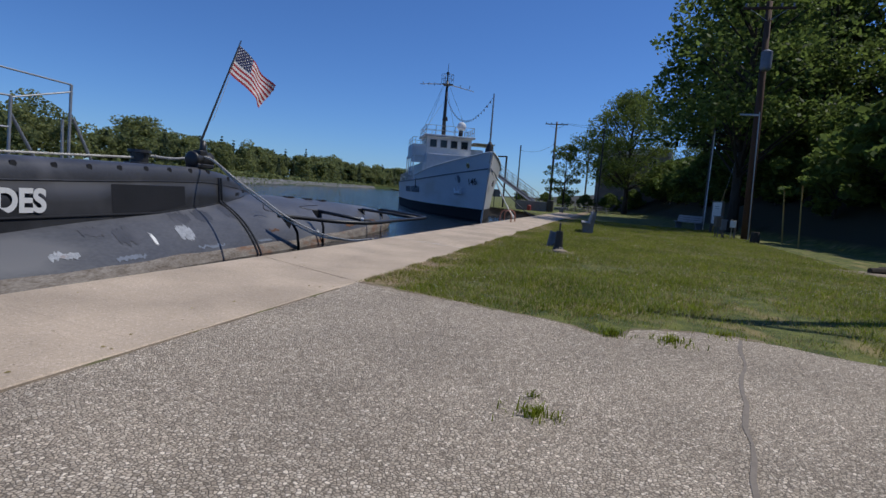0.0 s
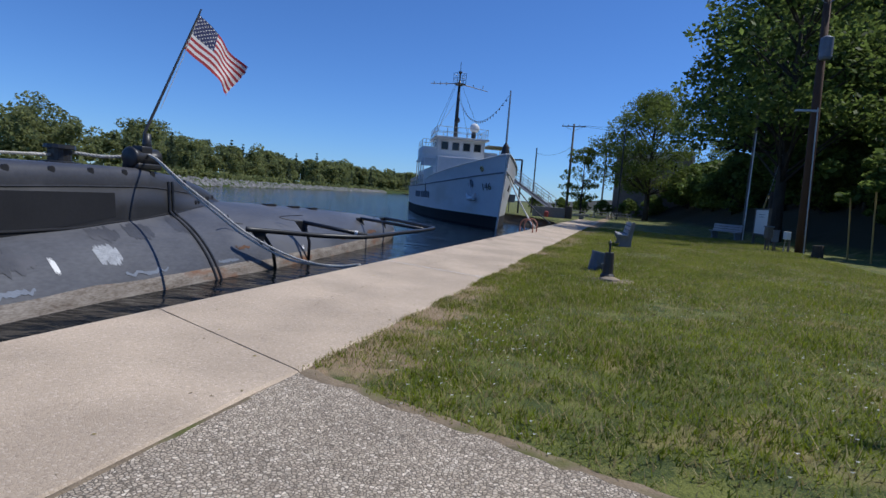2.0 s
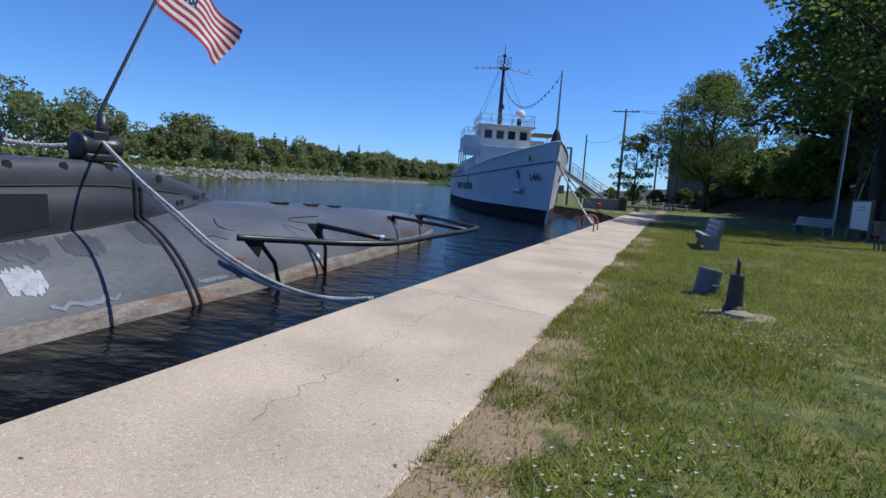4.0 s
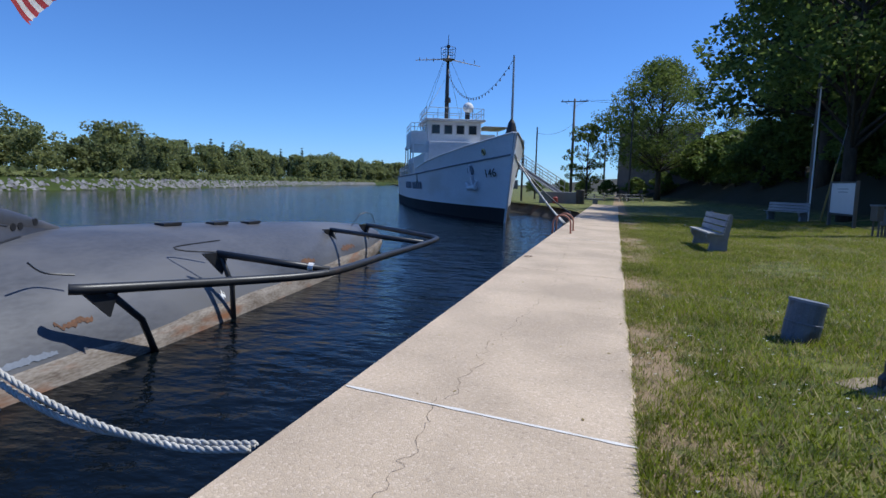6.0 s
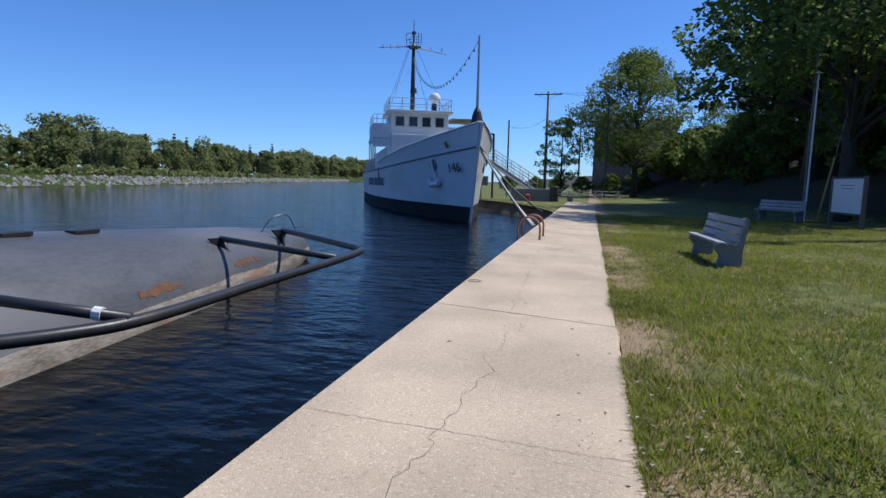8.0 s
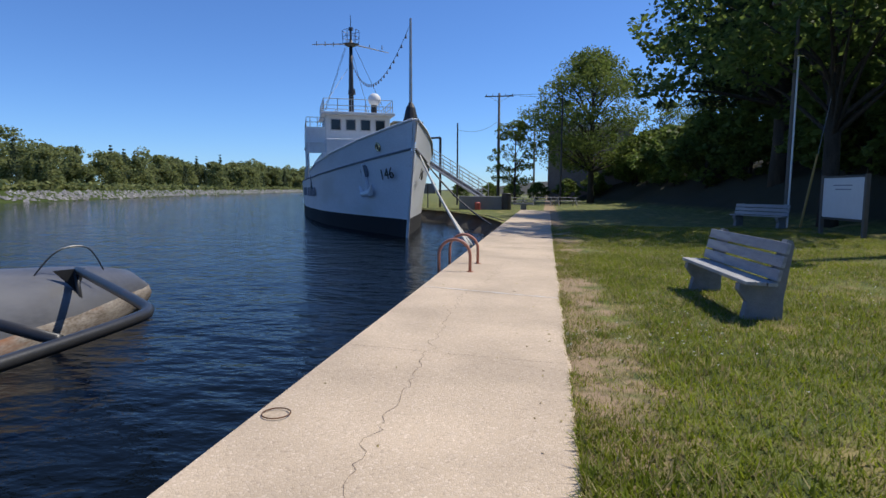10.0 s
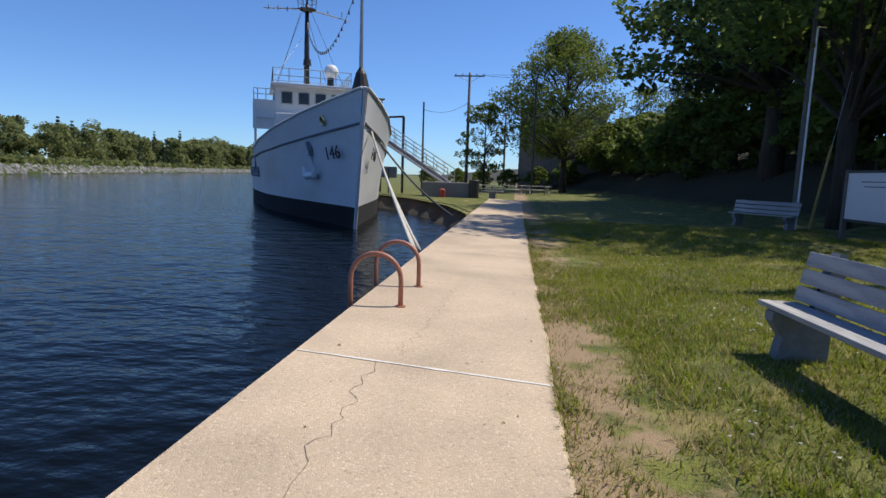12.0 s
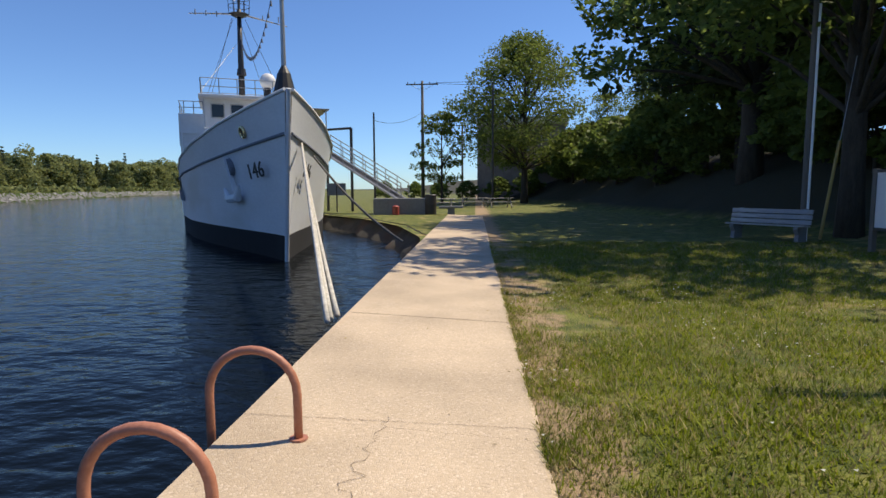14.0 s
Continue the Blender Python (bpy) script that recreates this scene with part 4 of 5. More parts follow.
# lettering further aft cannot be read
for k in range(11):
    u = 25 - k * 0.85
    if k != 5:
        bm_ = bars((-0.28, 0.28, -0.3, 0.3, 0, 0.02))
        part("faded_letter", bm_, M["letter"], ship, at=on_hull(u, 2.05))
# anchor in its hawse, and a brass-ringed scuttle
am = on_hull(4.6, 2.6)
anchor = part("anchor", bars((-0.10, 0.10, -0.6, 0.95, 0.0, 0.18), bevel=0.03), M["shipwhite"], ship, "white stockless anchor", at=am)
part("anchor_fluke", rod([(-0.75, -0.15, 0.15), (-0.45, -0.55, 0.2), (0.45, -0.55, 0.2), (0.75, -0.15, 0.15)], [0.06, 0.16, 0.16, 0.06], 8), M["shipwhite"], anchor)
part("hawse_pipe", rod([(0, 0.55, -0.1), (0, 0.55, 0.1)], 0.32, 14), M["letter"], anchor)
sm = on_hull(2.9, 4.2)
b = rod([(0.17 * math.cos(a * math.tau / 16), 0.17 * math.sin(a * math.tau / 16), 0) for a in range(16)], 0.05, 8, closed=True)
sc = part("fairlead_ring", b, M["brass"], ship, "bright brass ring", at=sm, smooth=True)
part("fairlead_throat", rod([(0, 0, -0.06), (0, 0, 0.0)], 0.15, 14), M["black"], sc)


# ---- trees ----
def leaf_cloud(bm, centre, rad, count, size, rng, flat=1.0, droop=0.0):
    for _ in range(count):
        d = Vector((rng.gauss(0, 1), rng.gauss(0, 1), rng.gauss(0, 1) * flat)).normalized()
        p = centre + Vector((d.x * rad, d.y * rad, d.z * rad * flat)) * rng.uniform(0.45, 1.0) ** 0.6
        s = size * rng.uniform(0.6, 1.4)
        a = Vector((rng.gauss(0, 1), rng.gauss(0, 1), rng.gauss(0, 0.6) - droop)).normalized()
        b = a.orthogonal().normalized()
        b.rotate(Matrix.Rotation(rng.uniform(0, math.tau), 3, a))
        vs = [bm.verts.new(p + a * s * i + b * s * j) for i, j in ((-0.9, 0), (-0.1, -0.5), (0.9, 0), (-0.1, 0.5))]
        bm.faces.new(vs)


def broadleaf(name, label, h, spread, trunk_r, leaf, seed, clumps=70, per=90, size=0.26, base=0.28, lean=0.0):
    rng = random.Random(seed)
    t = thing(name, label, "tree")
    bm = bmesh.new()
    top = Vector((lean, 0, h * 0.8))
    tube(bm, [(0, 0, -0.4), (0, 0, h * 0.1), (lean * 0.3, 0.1, h * 0.35), (lean * 0.7, -0.1, h * 0.6), top], [trunk_r * 1.35, trunk_r, trunk_r * 0.8, trunk_r * 0.5, trunk_r * 0.12], 8)
    cb = bmesh.new()
    for i in range(clumps):
        q = rng.random()
        z = h * (base + (0.97 - base) * q)
        prof = math.sin(math.pi * min(1, 0.16 + 0.84 * (q ** 0.85))) ** 0.7
        a, r = rng.uniform(0, math.tau), spread * prof * math.sqrt(rng.uniform(0.12, 1.0)) * rng.uniform(0.75, 1.1)
        c = Vector((lean * q + r * math.cos(a), r * math.sin(a), z))
        s0 = Vector((lean * q * 0.7, 0, max(h * 0.2, z - r * 0.7 - 0.5)))
        if i % 2 == 0:
            tube(bm, [s0, s0.lerp(c, 0.55) + Vector((0, 0, 0.25)), c], [trunk_r * 0.3, trunk_r * 0.17, 0.02], 5, cap=False)
        leaf_cloud(cb, c, spread * rng.uniform(0.16, 0.30), per, size, rng, 0.62)
    part("trunk", bm, M["bark"], t, smooth=True)
    part("crown", cb, leaf, t)
    return t


def pine(name, label, h, spread, trunk_r, leaf, seed, tiers=17, size=0.34, base=0.22, per=26):
    rng = random.Random(seed)
    t = thing(name, label, "tree")
    bm, cb = bmesh.new(), bmesh.new()
    tube(bm, [(0, 0, -0.5), (0, 0, h * 0.5), (0.1, 0, h)], [trunk_r * 1.2, trunk_r * 0.75, 0.04], 9)
    for k in range(tiers):
        q = k / (tiers - 1)
        z = h * (base + (0.99 - base) * q)
        ln = spread * (1 - q) ** 0.75 * rng.uniform(0.75, 1.1) + 0.5
        for j in range(6):
            a = rng.uniform(0, math.tau)
            ll = ln * rng.uniform(0.6, 1.1)
            d = Vector((math.cos(a), math.sin(a), rng.uniform(-0.1, 0.22)))
            p0 = Vector((0, 0, z + rng.uniform(-0.4, 0.4)))
            tube(bm, [p0, p0 + d * ll], [trunk_r * 0.22, 0.02], 4, cap=False)
            for m in range(4):
                c = p0 + d * ll * (0.35 + 0.2 * m) + Vector((rng.gauss(0, 0.3), rng.gauss(0, 0.3), rng.uniform(-0.1, 0.3)))
                leaf_cloud(cb, c, ll * 0.19 + 0.25, per, size, rng, 0.38)
    part("trunk", bm, M["bark"], t, smooth=True)
    part("crown", cb, leaf, t)
    return t


def plant(t, x, y, z=None, turn=0.0, s=1.0):
    t.matrix_basis = pose(x, y, hill(x, y) - 0.05 if z is None else z, 0, 0, turn) @ Matrix.Scale(s, 4)
    return t


def again(t, x, y, turn, s, z=None):
    c = copy_thing(t, pose(x, y, hill(x, y) - 0.05 if z is None else z, 0, 0, turn) @ Matrix.Scale(s, 4))
    return c


maple = plant(broadleaf("maple_tree", "large leafy green maple tree in sunlight", 17.4, 8.0, 0.34, M["leaf"], 11, clumps=150, per=200, size=0.16, base=0.24), 4.6, 89.6, 0.0, 0, 0.96)
small = plant(broadleaf("young_tree", "slender young tree with open green crown", 9.6, 3.5, 0.13, M["leaf"], 23, clumps=46, per=120, size=0.14, base=0.22), -3.75, 88, 0.0, 0, 0.96)
wp = plant(pine("pine_tree", "tall dark white pine on the slope", 24, 7.0, 0.42, M["needle"], 5), 14.8, 63.8, None, 10, 0.97)
oak = plant(broadleaf("oak_tree", "tall dense dark green oak on the slope", 19, 7.5, 0.45, M["oak"], 31, clumps=84, per=150, size=0.2, base=0.12), 17.7, 55.4)
for x, y, tn, s in ((27.7, 43.16, 60, 1), (23.88, 60.08, 130, 1.1), (33, 33, 200, 1), (38, 24, 260, 1.05), (14.32, 75.12, 310, 0.5), (21.01, 77, 20, 0.9), (36, 12, 15, 1), (44, 15, 222, 1.1), (12.89, 90.16, 75, 0.42), (19.1, 93.92, 150, 0.62), (31, 5, 10, 0.9), (13.56, 60.08, 33, 1.18)):
    again(oak, x, y, tn, s)
plant(broadleaf("oak_tree", "tall oak whose high crown overhangs the shaded lawn", 18.0, 7.0, 0.33, M["oak"], 57, clumps=95, per=150, size=0.19, base=0.36), 10.9, 47.6)
for x, y, tn, s in ((28.65, 50.68, 70, 1), (34.38, 39.4, 140, 1.1), (18.14, 71.36, 200, 0.92), (21.01, 65.72, 140, 0.97)):
    again(wp, x, y, tn, s)
# understorey shrubs that close the slope below the crowns
shrub = plant(broadleaf("shrub", "dense dark shrub under the trees", 4.2, 2.6, 0.08, M["oak"], 41, clumps=46, per=60, size=0.22, base=0.05), 14.5, 40)
rng = random.Random(12)
for i in range(44):
    y = 8 + i * 2.5 + rng.uniform(-1, 1)
    toe = lerp([(-40, 22), (15, 16), (33, 13.2), (48, 11.5), (70, 9.5), (100, 5.5), (165, 1)], y)
    again(shrub, toe + rng.uniform(2.5, 5.5), y, rng.uniform(0, 360), rng.uniform(0.8, 1.35))
for x, y, s in ((-1.5, 104, 0.6), (2.5, 101, 0.7), (-5, 108, 0.6), (6, 100, 0.8), (-9, 112, 0.6), (-14, 118, 0.65), (10, 96, 0.9)):
    again(shrub, x, y, x * 40, s)

# woods on the far bank, in one piece
rng = random.Random(3)
bm, pm = bmesh.new(), bmesh.new()
for i in range(430):
    y = -40 + 940 * rng.random() ** 1.7
    depth = rng.random()
    x = lerp(FAR, y) - 7 - (24 + 0.03 * y) * depth
    dist = math.hypot(x, y - 15)
    h = rng.choice((0.75, 1, 1, 1.25)) * (rng.uniform(4.2, 7.2) + 1.5 * depth + dist * 0.016)
    z0 = 1.2 + depth
    sz = 0.22 + dist * 0.0015
    if rng.random() < 0.22:
        for k in range(12):
            q = k / 11
            leaf_cloud(pm, Vector((x, y, z0 + h * 0.98 * (0.08 + 0.92 * q))), 0.2 + h * 0.17 * (1 - q), 26, sz * 0.75, rng, 0.8)
    else:
        for k in range(16):
            a, r, q = rng.uniform(0, math.tau), h * 0.38 * math.sqrt(rng.random()), rng.random()
            r *= math.sin(math.pi * (0.22 + 0.7 * q))
            leaf_cloud(bm, Vector((x + r * math.cos(a), y + r * math.sin(a), z0 + h * (0.1 + 0.8 * q))), h * 0.17, 74, sz * 0.88, rng, 0.75)
for i in range(900):
    y = -40 + 900 * rng.random() ** 1.6
    x = lerp(FAR, y) - 5 - 3 * rng.random()
    leaf_cloud(bm, Vector((x, y, 1.0 + rng.uniform(0.1, 1.0))), rng.uniform(0.8, 1.7), 14, 0.5 + abs(y) * 0.0014, rng, 0.7)
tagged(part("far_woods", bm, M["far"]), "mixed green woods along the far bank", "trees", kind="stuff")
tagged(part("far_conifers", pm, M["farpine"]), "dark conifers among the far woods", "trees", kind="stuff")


# ---- things along the walkway ----
def ladder_hoop(x0, x1, y, top=0.58):
    t = thing("ladder_hoop", "red-oxide painted steel grab hoop at the quay ladder", "grab rail", Matrix.Translation((x1, y, walk_z(x1))), group="quay ladder hoops")
    w, r = x1 - x0, (x1 - x0) / 2
    arch = [(-r + r * math.cos(a), 0, top - r + r * math.sin(a)) for a in [math.pi * i / 14 for i in range(15)]]
    part("hoop_bar", rod([(0, 0, -0.02)] + arch + [(-w, 0, -0.45)], 0.026, 10), M["hoop"], t, smooth=True)
    part("base_plate", rod([(0, 0, 0), (0, 0, 0.012)], 0.055, 10), M["hoop"], t)
    return t


ladder_hoop(-1.99, -1.46, 31.45, 0.54)
ladder_hoop(-1.99, -1.46, 32.57, 0.54)
ladder = thing("quay_ladder", "steel ladder hung on the quay wall below the hoops", "ladder", Matrix.Translation((-2.02, 32.0, -0.2)))
for y in (-0.50, 0.50):
    part("rail", rod([(0, y, -1.2), (0, y, 0.0)], 0.025, 8), M["hoop"], ladder)
for z in (-0.9, -0.6, -0.3):
    part("rung", rod([(0, -0.50, z), (0, 0.50, z)], 0.018, 6), M["hoop"], ladder)


def park_bench(m, group="park benches", label="weathered grey slatted park bench on cast concrete legs"):
    """Local: x towards the back, y along the bench, seat front at x=0."""
    t = thing("park_bench", label, "bench", m, group=group)
    L = 1.16
    for x0, z0 in ((0.0, 0.42), (0.115, 0.415), (0.23, 0.41)):
        part("seat_board", bars((x0, x0 + 0.105, -L, L, z0, z0 + 0.042), bevel=0.008), M["bench"], t)
    for k in range(3):
        q = k * 0.155
        mm = Matrix.Translation((0.325 + 0.035 * k, 0, 0.47 + q * 0.95)) @ Matrix.Rotation(radians(12), 4, "Y")
        part("back_board", bars((-0.02, 0.02, -L - 0.02, L + 0.02, 0.0, 0.125), bevel=0.008), M["bench"], t, at=mm)
    for y in (-0.94, 0.94):
        prof = [(0.05, 0), (0.3, 0), (0.47, 0.0), (0.47, 0.25), (0.55, 0.84), (0.53, 0.90), (0.48, 0.91), (0.445, 0.86), (0.335, 0.42), (0.0, 0.41), (-0.01, 0.34), (0.09, 0.2)]
        b = bmesh.new()
        lo, hi = [b.verts.new((x, y - 0.06, z)) for x, z in prof], [b.verts.new((x, y + 0.06, z)) for x, z in prof]
        b.faces.new(lo)
        b.faces.new(hi[::-1])
        for i in range(len(prof)):
            j = (i + 1) % len(prof)
            b.faces.new((lo[i], hi[i], hi[j], lo[j]))
        part("leg", b, M["benchleg"], t, "cast concrete leg")
        for z in (0.45, 0.6):
            part("bolt", rod([(0.335 + (z - 0.45) * 0.23, y, z), (0.315 + (z - 0.45) * 0.23, y, z)], 0.014, 6), M["iron"], t)
    return t


bench = park_bench(pose(1.86, 29.75, -0.02, 0, 0, 4))
c = copy_thing(bench, pose(7.85, 46.6, 0.0, 0, 0, 34))
tagged(c, "weathered grey park bench in the shade of the trees")

boll = thing("mooring_post", "black iron mooring post with an eye, in a bare sandy hollow", "bollard", Matrix.Translation((1.9, 18.65, 0)))
part("post", rod([(0, 0, -0.05), (0, 0, 0.08), (0, 0, 0.12), (0, 0, 0.5), (0, 0, 0.51)], [0.135, 0.135, 0.105, 0.085, 0.08], 12), M["iron"], boll)
part("eye", rod([(0, -0.05, 0.48), (0, -0.05, 0.66)] + [(0, -0.05 * math.cos(a * math.pi / 6), 0.66 + 0.05 * math.sin(a * math.pi / 6)) for a in range(1, 6)] + [(0, 0.05, 0.66), (0, 0.05, 0.48)], 0.02, 8), M["iron"], boll)
part("base_stone", rod([(0.05, -0.12, -0.03), (0.05, -0.12, 0.04), (0.05, -0.12, 0.075)], [0.2, 0.18, 0.08], 9), M["sand"], boll, "sandy stone collar")
b = bmesh.new()
ring = [[(2.0 + rr * (1 + 0.25 * noise.noise((math.cos(a) * 2, math.sin(a) * 2, 1))) * math.cos(a), 18.65 + rr * 0.75 * math.sin(a) * (1 + 0.2 * noise.noise((math.cos(a) * 2, 4, math.sin(a)))), 0.006 - 0.014 * (rr > 0.4)) for a in [i * math.tau / 30 for i in range(30)]] for rr in (0.05, 0.22, 0.36, 0.46)]
loft(b, ring, closed=True)
tagged(part("sand_patch", b, M["sand"], smooth=True), "bare sandy patch in the grass", "sand", kind="structure")
drum = thing("buried_drum", "chipped blue-grey steel drum leaning in the grass", "drum", pose(1.62, 20.12, -0.05, -4, 9, 0))
part("drum_body", rod([(0, 0, -0.1), (0, 0, 0.2), (0, 0, 0.205), (0, 0, 0.22), (0, 0, 0.225), (0, 0, 0.43)], [0.17, 0.17, 0.176, 0.176, 0.17, 0.17], 20), M["bluetin"], drum, smooth=False)
part("lid", rod([(0, 0, 0.42), (0, 0, 0.445)], [0.18, 0.178], 20), M["letter"], drum, "pale worn lid")

# ring mark and small mooring ring on the walkway
b = bmesh.new()
tube(b, [(0.085 * math.cos(a * math.tau / 18), 0.085 * math.sin(a * math.tau / 18), 0) for a in range(18)], 0.0042, 6, closed=True)
rg = part("mooring_ring", b, M["rust"], None, at=Matrix.Translation((-1.80, 25.0, walk_z(-1.80) + 0.012)))
tagged(rg, "thin rusty mooring ring lying on the walkway", "ring")
# leaves, twigs and bits on the walkway
rng = random.Random(77)
b = bmesh.new()
for i in range(260):
    x, y = rng.uniform(EDGE, -0.02), rng.uniform(6, 44)
    if rng.random() < 0.45:
        x = -abs(rng.gauss(0, 0.35)) - 0.01
    s, a = rng.uniform(0.006, 0.022), rng.uniform(0, math.tau)
    z = walk_z(x) + 0.004
    d, e = Vector((math.cos(a), math.sin(a), 0)) * s, Vector((-math.sin(a), math.cos(a), 0.3)) * s * rng.uniform(0.3, 0.7)
    p = Vector((x, y, z))
    b.faces.new([b.verts.new(q) for q in (p - d, p - e * 0.6, p + d, p + e + Vector((0, 0, 0.004)))])
tagged(part("litter", b, M["straw"]), "scattered dry leaf bits on the walkway", "leaf litter", kind="stuff")


# mooring lines: two-strand laid rope
def laid_rope(name, label, pts, r, twist=9.0, strands=3, sides=5, group=""):
    t = thing(name, label, "rope", group=group)
    cp = curve_pts(pts, 60)
    for k in range(strands):
        b = bmesh.new()
        out, acc, ref = [], 0.0, None
        for i, p in enumerate(cp):
            d = (cp[min(i + 1, len(cp) - 1)] - cp[max(i - 1, 0)]).normalized()
            ref = d.orthogonal().normalized() if ref is None else (ref - d * ref.dot(d)).normalized()
            if i:
                acc += (p - cp[i - 1]).length * twist
            a = acc + k * math.tau / strands
            out.append(p + (ref * math.cos(a) + d.cross(ref) * math.sin(a)) * r * 0.55)
        tube(b, out, r * 0.62, sides)
        part("strand", b, M["rope"], t, smooth=True)
    return t


for o in (0.0, 0.06):
    laid_rope("mooring_line", "grey-white laid mooring line from submarine to quay", [(-7.0, 16.85, 1.66), (-6.43, 16.5, 1.56 - o * 0.4), (-5.75, 16.42, 1.16 - o), (-4.95, 16.33, 0.76 - o * 1.4), (-4.2, 16.25, 0.38 - o * 1.2), (-3.3, 16.2, 0.08 - o), (-2.5, 16.15 + o, 0.0), (-1.95, 16.1 + o, 0.085)], 0.019, 36, group="submarine mooring lines")
laid_rope("deck_line", "grey-white rope led along the submarine's deck", [(-8.0, 16.0, 1.58), (-7.6, 16.4, 1.55), (-7.25, 16.75, 1.62)], 0.03, 34)
laid_rope("deck_line", "grey-white rope led along the submarine's deck", [(-8.0, 7.0, 1.33), (-8.0, 11.5, 1.35), (-8.1, 15.7, 1.5)], 0.03, 34)
for k, (x, y) in enumerate(((-2.02, 35.45), (-2.02, 35.6), (-1.98, 35.75))):
    p0 = ship_m @ Vector((0.55, 1.6, 3.75))
    p1 = Vector((x, y, 0.10))
    t = thing("bow_line", "pale mooring line from the ship's bow to the quay", "rope", group="bow lines")
    part("line", rod([p0.lerp(p1, i / 16) - Vector((0, 0, (0.12 + 0.06 * k) * 4 * (i / 16) * (1 - i / 16))) for i in range(17)], 0.035, 6), M["rope"], t, smooth=True)
p0, p1 = ship_m @ Vector((1.0, 2.2, 3.4)), Vector((-2.5, 46.0, 0.0))
t = thing("bow_line", "dark mooring line from the ship to the bank", "rope", group="bow lines")
part("line", rod([p0.lerp(p1, i / 12) - Vector((0, 0, 0.9 * (i / 12) * (1 - i / 12))) for i in range(13)], 0.04, 6), M["pipe"], t)

# ---- ensign ----
ensign = thing("flag", "frayed red, white and blue striped flag flying from a slanting staff", "flag", Matrix.Translation((-7.2, 16.92, 1.95)))
P0, P1 = Vector((0, 0, 0.1)), Vector((0.0, 1.49, 3.0))
part("staff", rod([P0, P1], [0.03, 0.018], 8), M["pipe"], ensign, "dark slanting staff")
part("halyard", rod([P0.lerp(P1, 0.97), P0.lerp(P1, 0.6) + Vector((0.05, 0.05, 0)), P0.lerp(P1, 0.2) + Vector((0.06, 0.06, 0))], 0.006, 4), M["rope"], ensign)
H0, H1 = P0.lerp(P1, 0.955), P0.lerp(P1, 0.67)
FLY = Vector((0.25, 1.0, -0.50)).normalized()


def cloth(u, v):
    """u along the fly, v down the hoist, both 0 to 1."""
    p = H0.lerp(H1, v) + FLY * 1.45 * u
    p.z -= 0.22 * u * u * (1 - 0.4 * v)
    p += Vector((1, -0.2, 0)) * (0.13 * u * math.sin(7 * u - 2.2 * v) + 0.03 * math.sin(15 * u + 3 * v) * u)
    p.y -= 0.05 * u * math.sin(5 * v + 3 * u)
    return p


def cloth_piece(u0, u1, v0, v1, n=26, fray=False):
    b = bmesh.new()
    lift = 0.0
    rows_ = []
    for i in range(n + 1):
        u = u0 + (u1 - u0) * i / n
        if fray and i == n:
            lift = 1
        rows_.append([cloth(u - (0.05 * abs(noise.noise((v * 40, 3, 0))) if lift else 0), v) for v in (v0, (v0 + v1) / 2, v1)])
    loft(b, rows_)
    return b


for k in range(13):
    part("stripe", cloth_piece(0.4 if k < 7 else 0.0, 1.0, k / 13, (k + 1) / 13, fray=True), M["flagred" if k % 2 == 0 else "flagwhite"], ensign, "red stripe" if k % 2 == 0 else "white stripe")
canton = part("canton", cloth_piece(0.0, 0.4, 0.0, 7 / 13, 14), M["flagblue"], ensign, "navy blue canton")
b = bmesh.new()
for r in range(9):
    for q in range(6 if r % 2 == 0 else 5):
        u, v = 0.4 * (q + (0.5 if r % 2 == 0 else 1.0)) / 6, 7 / 13 * (r + 0.5) / 9
        c = cloth(u, v)
        du, dv = (cloth(u + 0.01, v) - c).normalized(), (cloth(u, v + 0.01) - c).normalized()
        nn = du.cross(dv).normalized()
        for s in (-1, 1):
            b.faces.new([b.verts.new(c + nn * 0.004 * s + (du * math.cos(a * math.tau / 10) + dv * math.sin(a * math.tau / 10)) * (0.024 if a % 2 == 0 else 0.010)) for a in range(10)])
part("star", b, M["flagwhite"], canton, "white stars")
tagged(bpy.data.objects["star"], kind="stuff")

# ---- lawn furniture and poles ----
sign = thing("notice_board", "white notice board on two dark posts beside the trees", "sign", pose(9.1, 42.45, -0.16, 0, 0, 4))
part("panel", bars((-0.03, 0.03, -1.16, 1.16, 0.72, 2.02), bevel=0.01), M["board"], sign, "blank white panel")
for y in (-1.21, 1.21):
    part("post", bars((-0.06, 0.06, y - 0.06, y + 0.06, -0.2, 2.1), bevel=0.01), M["greypole"], sign)
for z in (0.68, 2.04):
    part("frame_rail", bars((-0.045, 0.045, -1.19, 1.19, z - 0.035, z + 0.035), bevel=0.008), M["iron"], sign)
for k in range(2):
    part("faded_line", bars((-0.036, -0.031, -0.5 + 0.06 * k, 0.55 - 0.12 * (k % 2), 1.75 - 0.13 * k, 1.78 - 0.13 * k)), M["letter"], sign)

lamp = thing("street_lamp", "tall slim street lamp with a pale cable conduit", "street lamp", Matrix.Translation((8.95, 46.5, 0)))
part("pole", rod([(0, 0, -0.3), (0, 0, 4), (0.02, 0, 8.2)], [0.10, 0.085, 0.06], 10), M["greypole"], lamp)
part("conduit", rod([(0.0, -0.16, 0.0), (0.03, -0.15, 3), (0.05, -0.13, 6.5)], 0.035, 6), M["white"], lamp, "pale plastic conduit")
part("arm", rod(curve_pts([(0.02, 0, 8.0), (-0.15, -0.05, 8.35), (-0.5, -0.1, 8.45)], 5), 0.03, 6), M["greypole"], lamp)
b = bars((-0.95, -0.45, -0.2, 0.02, 8.37, 8.5), bevel=0.04)
part("lamp_head", b, M["greypole"], lamp, "grey cobra-head luminaire")
